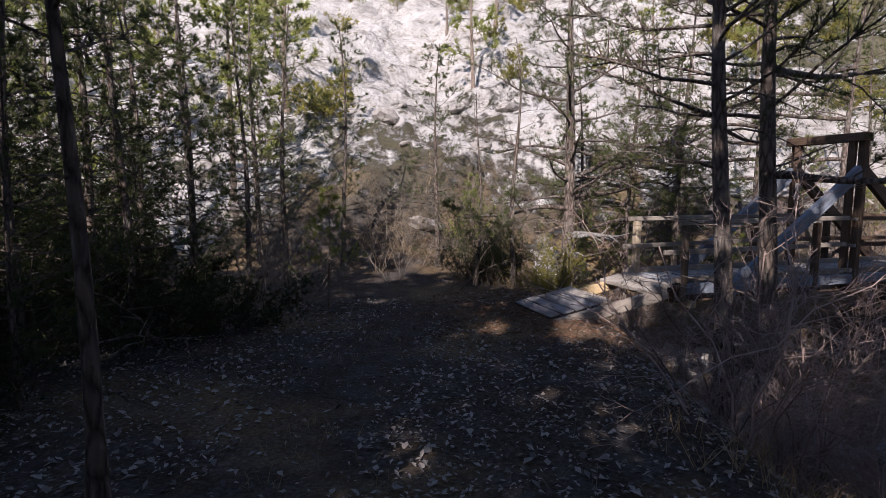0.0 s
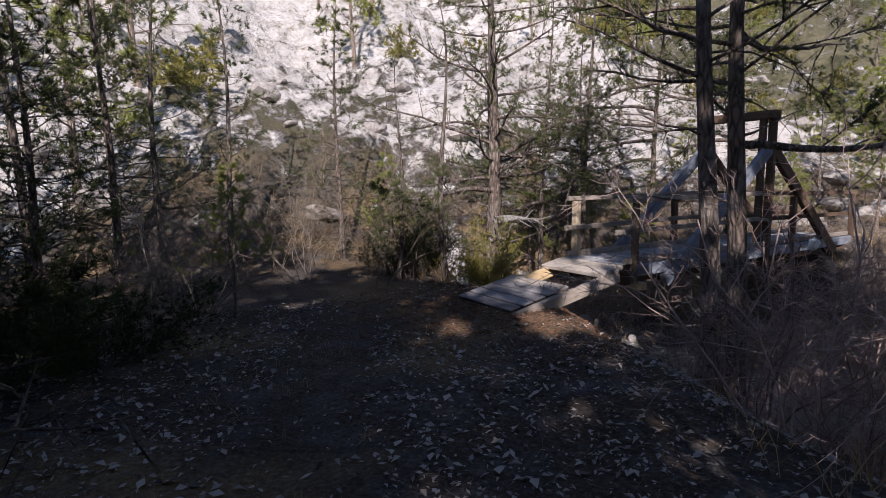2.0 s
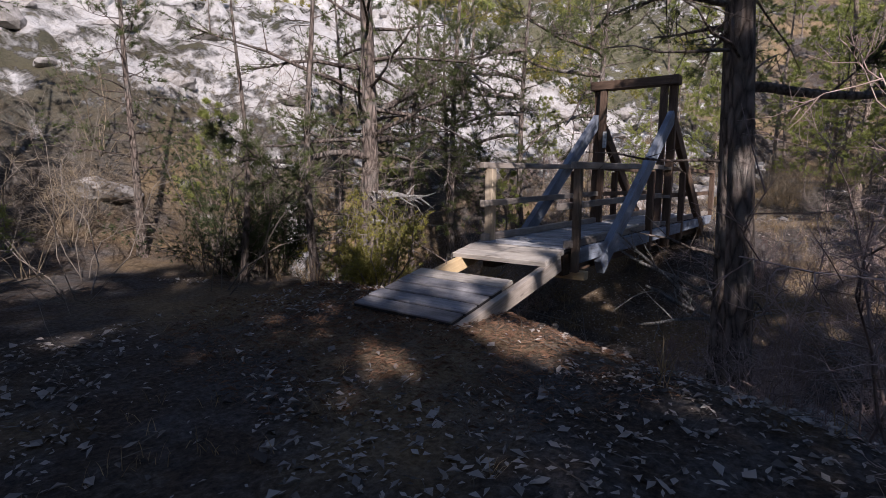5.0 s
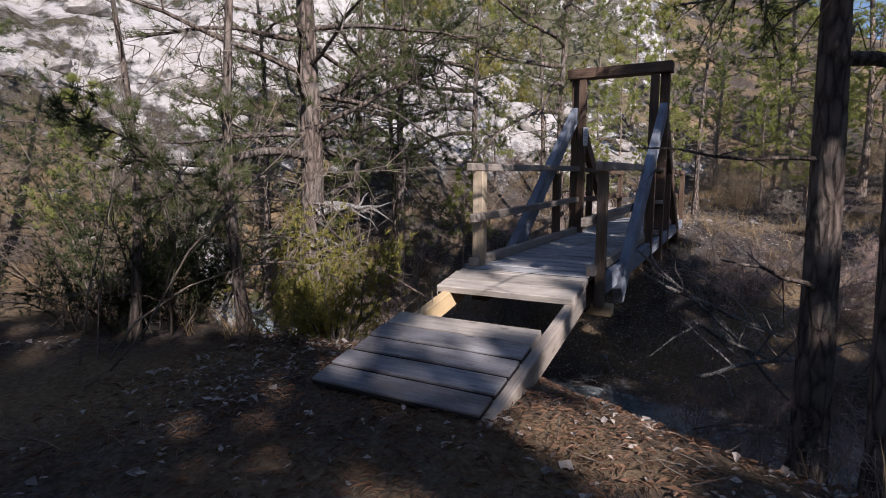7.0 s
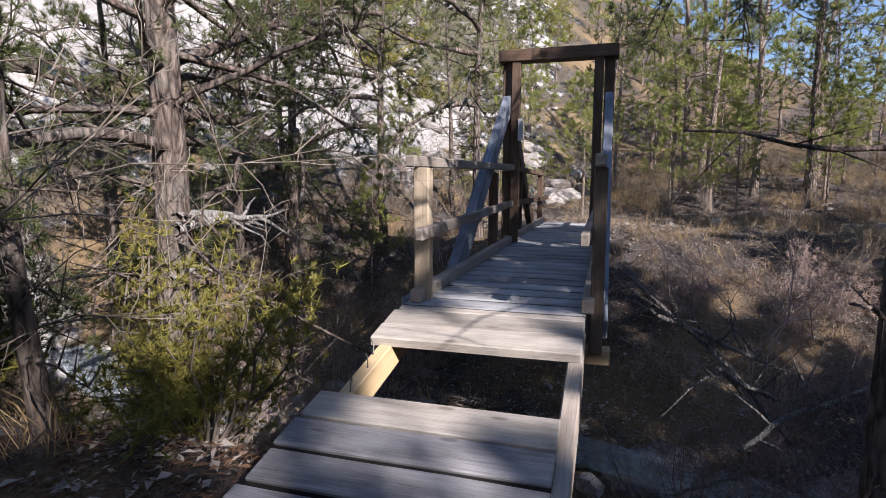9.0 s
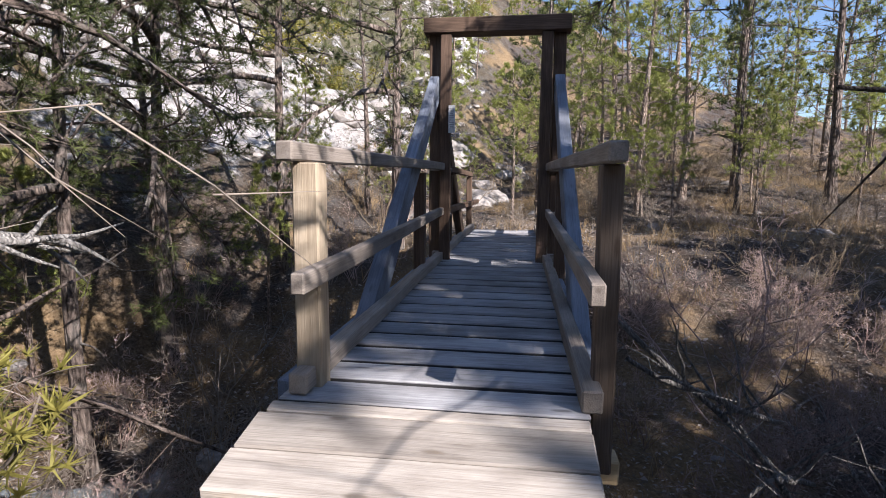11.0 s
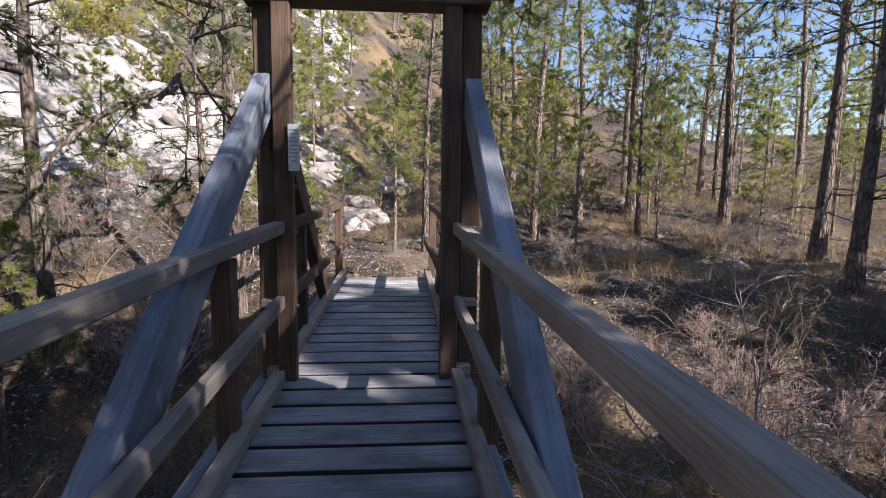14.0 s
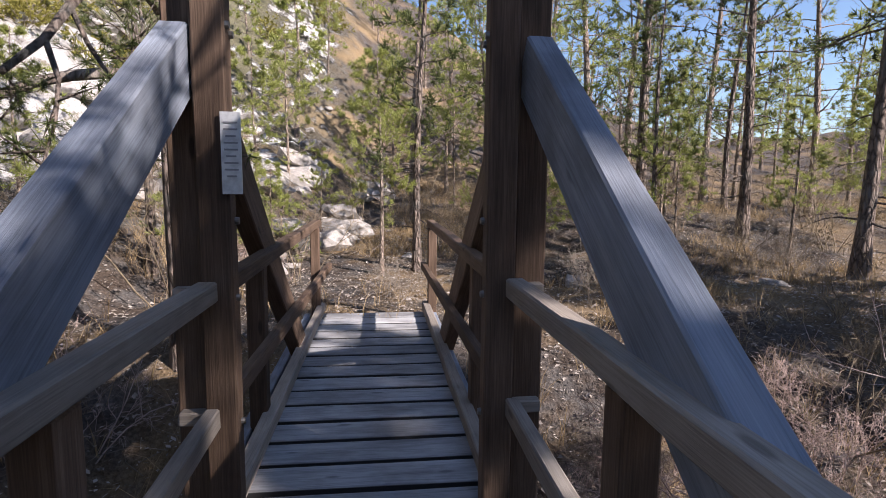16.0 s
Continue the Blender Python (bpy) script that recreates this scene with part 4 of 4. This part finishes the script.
for i in range(26):
    x, y = rdm.uniform(5.6, 11), rdm.uniform(3.0, 6.4)
    if i > 18:
        x, y = rdm.uniform(6.5, 11), rdm.uniform(8.2, 10.5)
    g = Geo()
    pts = limb_points(rdm, on_ground(x, y, 0.05), (rdm.gauss(0, 1), rdm.gauss(0, 1), 0.45), rdm.uniform(0.7, 1.7), -0.03, 6, 0.2)
    g.tube(pts, [0.018, 0.016, 0.014, 0.011, 0.009, 0.007, 0.004], 5)
    for q in (2, 3, 4, 5):
        g.tube(limb_points(rdm, pts[q], rand_unit(rdm) + Vector((0, 0, 0.5)), 0.4, 0, 3, 0.25), [0.008, 0.006, 0.005, 0.003], 3)
    tagged(part_mesh("fallen_branch", g.mesh("fallen_branch"), DEAD_GREY), "grey dead branch lying in the gully", "branch", "fallen branches")

for a0, d0, ln in (((7.6, 6.52, 0.12), (0.2, -0.62, -0.77), 2.1), ((7.5, 6.45, -0.08), (0.4, -0.62, -0.6), 1.8), ((6.5, 5.9, -0.7), (0.75, -0.6, 0.05), 1.6), ((7.9, 5.3, -0.9), (-0.5, 0.5, 0.45), 1.3)):
    g = Geo()
    pts = limb_points(rdm, a0, d0, ln, 0.0, 7, 0.14)
    g.tube(pts, [0.012, 0.016, 0.018, 0.019, 0.019, 0.018, 0.017, 0.014], 6)
    for q in range(1, 7):
        s = limb_points(rdm, pts[q], rand_unit(rdm) + Vector((0, 0, 0.7)), 0.55, 0, 4, 0.25)
        g.tube(s, [0.011, 0.009, 0.007, 0.005, 0.003], 4)
        g.spike(s[2], s[2] + rand_unit(rdm) * 0.25, 0.005)
        g.spike(s[3], s[3] + rand_unit(rdm) * 0.2, 0.004)
    tagged(part_mesh("fallen_branch", g.mesh("fallen_branch"), DEAD_GREY), "long grey forked branch leaning on the bank", "branch", "fallen branches")

# ---------- stream, stones ----------


def stone_mesh(seed, n=2):
    bm = bmesh.new()
    bmesh.ops.create_icosphere(bm, subdivisions=n, radius=1)
    for v in bm.verts:
        q = v.co * 1.1 + Vector((seed * 5.3, 0, 0))
        v.co *= 1 + 0.45 * noise.noise(q) + 0.2 * noise.noise(q * 2.6)
        v.co.z *= 0.62
    me = bpy.data.meshes.new("stone")
    bm.to_mesh(me)
    bm.free()
    return me


STONES = [stone_mesh(i) for i in range(5)]
for me in STONES:
    me.materials.append(LIMESTONE)
rs = random.Random(21)


def stone(x, y, s, label, group, sink=0.25):
    ob = tagged(new("stone", rs.choice(STONES)), label, "stone", group)
    ob.matrix_basis = pose(*on_ground(x, y, s * (0.5 - sink) * 0.5), rs.uniform(-20, 20), rs.uniform(-20, 20), rs.uniform(0, 360)) @ Matrix.Diagonal((s * rs.uniform(0.8, 1.4), s, s * rs.uniform(0.7, 1.1), 1))


for i in range(80):
    y = rs.uniform(0, 12.5)
    e1, e2 = near_edge(y), far_edge(y)
    stone(e1 + (e2 - e1) * rs.gauss(0.37, 0.07), y, rs.choice((0.05, 0.07, 0.1, 0.14)), "pale rounded stone in the stream bed", "stream stones")
for i in range(70):
    x = rs.uniform(-6, 30)
    stone(x, 13.2 - 0.2 * max(0, x - 9) + abs(rs.gauss(0, 3)), rs.choice((0.12, 0.18, 0.26, 0.4)), "angular limestone boulder at the foot of the slope", "slope boulders")
for i in range(30):
    stone(rs.uniform(14.5, 22), rs.uniform(1, 10), rs.choice((0.05, 0.08, 0.14)), "limestone rubble on the far bank", "bank rubble")

for i in range(34):
    x = rs.uniform(16.5, 26)
    stone(x, max(6.9, 12.6 - 0.35 * (x - 8)) + rs.uniform(-0.6, 2.5), rs.choice((0.15, 0.25, 0.4, 0.55)), "angular limestone block on the slope beyond the bridge", "slope boulders")
for x, y, s in ((6.5, 5.7, 0.26), (6.9, 5.3, 0.34), (7.2, 5.9, 0.22), (6.2, 5.4, 0.2), (7.5, 4.9, 0.3), (6.8, 6.2, 0.18), (6.3, 9.9, 0.22), (6.9, 10.3, 0.28), (7.3, 9.5, 0.2)):
    stone(x, y, s, "pale limestone block on the eroded stream bank", "bank blocks")

wv_, wf_ = [], []
for i in range(40):
    y = -2 + 0.38 * i
    cx = near_edge(y) + (far_edge(y) - near_edge(y)) * 0.37
    for k in range(5):
        wv_.append((cx + (k - 2) * 0.16 + 0.1 * math.sin(y * 2), y, ground(cx, y) + 0.07))
for i in range(39):
    for k in range(4):
        wf_.append((i * 5 + k, i * 5 + k + 1, i * 5 + k + 6, i * 5 + k + 5))
wm = pieces(wv_, wf_, "stream", True)
wm.materials.append(WATER)
tagged(new("stream_water", wm), "shallow clear stream trickling between stones", "water", kind="structure")


# ---------- litter and grass ----------
def blades(name, places, rng, height, width, lean, per=7, label="", mat=None):
    pts = np.repeat(np.array(places), per, 0)
    m = len(pts)
    base = pts + np.c_[rng.normal(0, 0.035, (m, 2)), np.full(m, -0.01)]
    tip = base + np.c_[rng.normal(0, lean, (m, 2)), height * rng.uniform(0.4, 1.1, m)]
    midp = (base + tip) / 2 + np.c_[np.zeros((m, 2)), 0.16 * height * np.ones(m)]
    a = rng.uniform(0, 6.28, m)
    s = np.c_[np.cos(a), np.sin(a), np.zeros(m)] * width / 2
    vv = np.stack([base - s, base + s, midp + s * 0.8, midp - s * 0.8, tip], 1).reshape(-1, 3)
    f = []
    for i in range(m):
        o = 5 * i
        f += [(o, o + 1, o + 2, o + 3), (o + 3, o + 2, o + 4)]
    me = pieces(vv.tolist(), f, name)
    me.materials.append(mat)
    return tagged(new(name, me), label, "grass", kind="stuff")


rg = np.random.default_rng(4)


def scatter(n, x0, x1, y0, y1, keep):
    out = []
    for _ in range(n):
        x, y = rg.uniform(x0, x1), rg.uniform(y0, y1)
        if keep(x, y):
            out.append(on_ground(x, y))
    return out


def gully(x, y):
    u = (x - near_edge(y)) / (far_edge(y) - near_edge(y))
    return -0.04 < u < 1.05


blades("dry_grass", scatter(2600, 2, 24, -2, 12, lambda x, y: gully(x, y) and fbm(x * 0.4, y * 0.4, 3) > -0.1 and not (x < 6.5 and 5.3 < y < 8)), rg, 0.34, 0.006, 0.13, 8, "straw-coloured dead grass tufts in the gully", DRYGRASS)
blades("far_grass", scatter(9000, 13.5, 28, -8, 11, lambda x, y: fbm(x * 0.4, y * 0.4, 6) > 0.1), rg, 0.26, 0.006, 0.13, 10, "golden dead grass of the far bank", DRYGRASS)
blades("path_grass", scatter(700, -4, 4.5, 0, 9, lambda x, y: fbm(x * 0.7, y * 0.7, 9) > 0.1 and not (x > 3.9 and 6.5 < y < 8.2)), rg, 0.12, 0.004, 0.06, 6, "short dead grass beside the path", DRYGRASS)


def leaves(name, places, rng, size, label, mat, slim=(0.3, 0.85)):
    m = len(places)
    p = np.array(places) + np.c_[np.zeros((m, 2)), rng.uniform(0.004, 0.03, m)]
    a = rng.uniform(0, 6.28, m)
    s = size * np.clip(rng.lognormal(-0.25, 0.45, m), 0.25, 1.9)[:, None]
    u = np.c_[np.cos(a), np.sin(a), rng.normal(0, 0.25, m)] * s
    w = np.c_[-np.sin(a), np.cos(a), rng.normal(0, 0.25, m)] * s * rng.uniform(*slim, m)[:, None]
    lift = np.c_[np.zeros((m, 2)), rng.uniform(0.0, 0.5, m) * s[:, 0]]
    vv = np.stack([p - u, p + w * 0.9 + lift, p + u, p - w * 0.9 + lift], 1).reshape(-1, 3)
    f = []
    for i in range(m):
        o = 4 * i
        f += [(o, o + 1, o + 2), (o, o + 2, o + 3)]
    me = pieces(vv.tolist(), f, name)
    me.materials.append(mat)
    return tagged(new(name, me), label, "leaf litter", kind="stuff")


def off_path(x, y):
    c = 0.4 + 0.14 * max(0, y - 2) ** 1.6
    return rg.random() < (0.25 if abs(x - c) < 0.45 else 1.0) * (1.0 - 0.85 * smooth(2.2, 0.9, math.hypot(x - 4.6, y - 7.0)))


leaves("leaf_litter", scatter(24000, -4.5, 5.5, 0.3, 9.0, off_path), rg, 0.025, "dry fallen leaves scattered over the bank", LITTER)
leaves("gully_litter", scatter(62000, 4, 21, -2.5, 12, lambda x, y: x > 7 or fbm(x, y, 2) > 0.05), rg, 0.021, "dry fallen leaves in the gully and far bank", LITTER)

leaves("fallen_needles", scatter(48000, 2.4, 7.2, 4.9, 9.2, lambda x, y: math.hypot(x - 4.8, y - 7.1) < 2.3 and rg.random() < 1.15 - 0.4 * math.hypot(x - 4.8, y - 7.1)), rg, 0.023, "rust-brown fallen pine needles round the ramp", PINE_LITTER, (0.05, 0.11))



def sticks(name, places, rng, length, radius, label, mat):
    """Thin fallen twigs, three-sided, lying or leaning at random."""
    m = len(places)
    p = np.array(places) + np.c_[np.zeros((m, 2)), np.full(m, 0.01)]
    a = rng.uniform(0, 6.28, m)
    ln = length * rng.uniform(0.3, 1.2, m)[:, None]
    d = np.c_[np.cos(a), np.sin(a), np.abs(rng.normal(0, 0.35, m))] * ln
    w = np.c_[-np.sin(a), np.cos(a), np.zeros(m)] * radius
    u = np.c_[np.zeros((m, 2)), np.full(m, radius * 1.6)]
    bow = np.c_[rng.normal(0, 0.1, (m, 2)), rng.uniform(0, 0.12, m)] * ln
    vv = np.stack([p - w, p + w, p + u, p + d * 0.5 + bow - w * 0.7, p + d * 0.5 + bow + w * 0.7, p + d * 0.5 + bow + u * 0.7, p + d], 1).reshape(-1, 3)
    f = []
    for i in range(m):
        o = 7 * i
        f += [(o, o + 1, o + 4, o + 3), (o + 1, o + 2, o + 5, o + 4), (o + 2, o, o + 3, o + 5), (o + 3, o + 4, o + 6), (o + 4, o + 5, o + 6), (o + 5, o + 3, o + 6)]
    me = pieces(vv.tolist(), f, name)
    me.materials.append(mat)
    return tagged(new(name, me), label, "twigs", kind="stuff")


sticks("fallen_twigs", scatter(9000, 5.5, 21, -3, 12.5, lambda x, y: fbm(x * 0.5, y * 0.5, 12) > -0.12), rg, 0.42, 0.0035, "grey dead twigs strewn over the gully", TWIG_GREY)
sticks("path_twigs", scatter(1100, -4, 5, 0.3, 9, lambda x, y: abs(x - 0.4) > 0.4), rg, 0.25, 0.003, "small dead twigs strewn beside the path", TWIG_GREY)

# exposed pale root on the bank below the ramp
for pts, r0 in (([(5.3, 6.5, -2.0), (5.6, 6.35, -2.0), (5.85, 6.22, -0.85), (6.0, 6.15, -1.15), (6.25, 6.0, -1.4)], 0.055),
                ([(5.6, 6.38, -0.6), (5.75, 6.55, -0.85), (5.8, 6.6, -1.2)], 0.03)):
    g = Geo()
    q = [Vector((x, y, max(z, ground(x, y) - (0.16 if k == 0 else 0.02)))) for k, (x, y, z) in enumerate(pts)]
    g.tube(q, [r0 * (1 - 0.12 * k) for k in range(len(q))], 7)
    tagged(part_mesh("exposed_root", g.mesh("exposed_root"), DEAD), "pale exposed tree root on the eroded bank", "root", "bank roots")

# scrap of white paper caught in the thicket
bm = bmesh.new()
bmesh.ops.create_icosphere(bm, subdivisions=2, radius=0.035)
for v in bm.verts:
    q = v.co * 60
    v.co *= 1 + 0.55 * noise.noise(q) + 0.3 * noise.noise(q * 2)
    v.co.z *= 1.3
scrap = tagged(part("paper_scrap", bm, SHEET), "crumpled scrap of white paper caught on twigs", "litter")
scrap.location = (4.25, 3.37, 0.77)
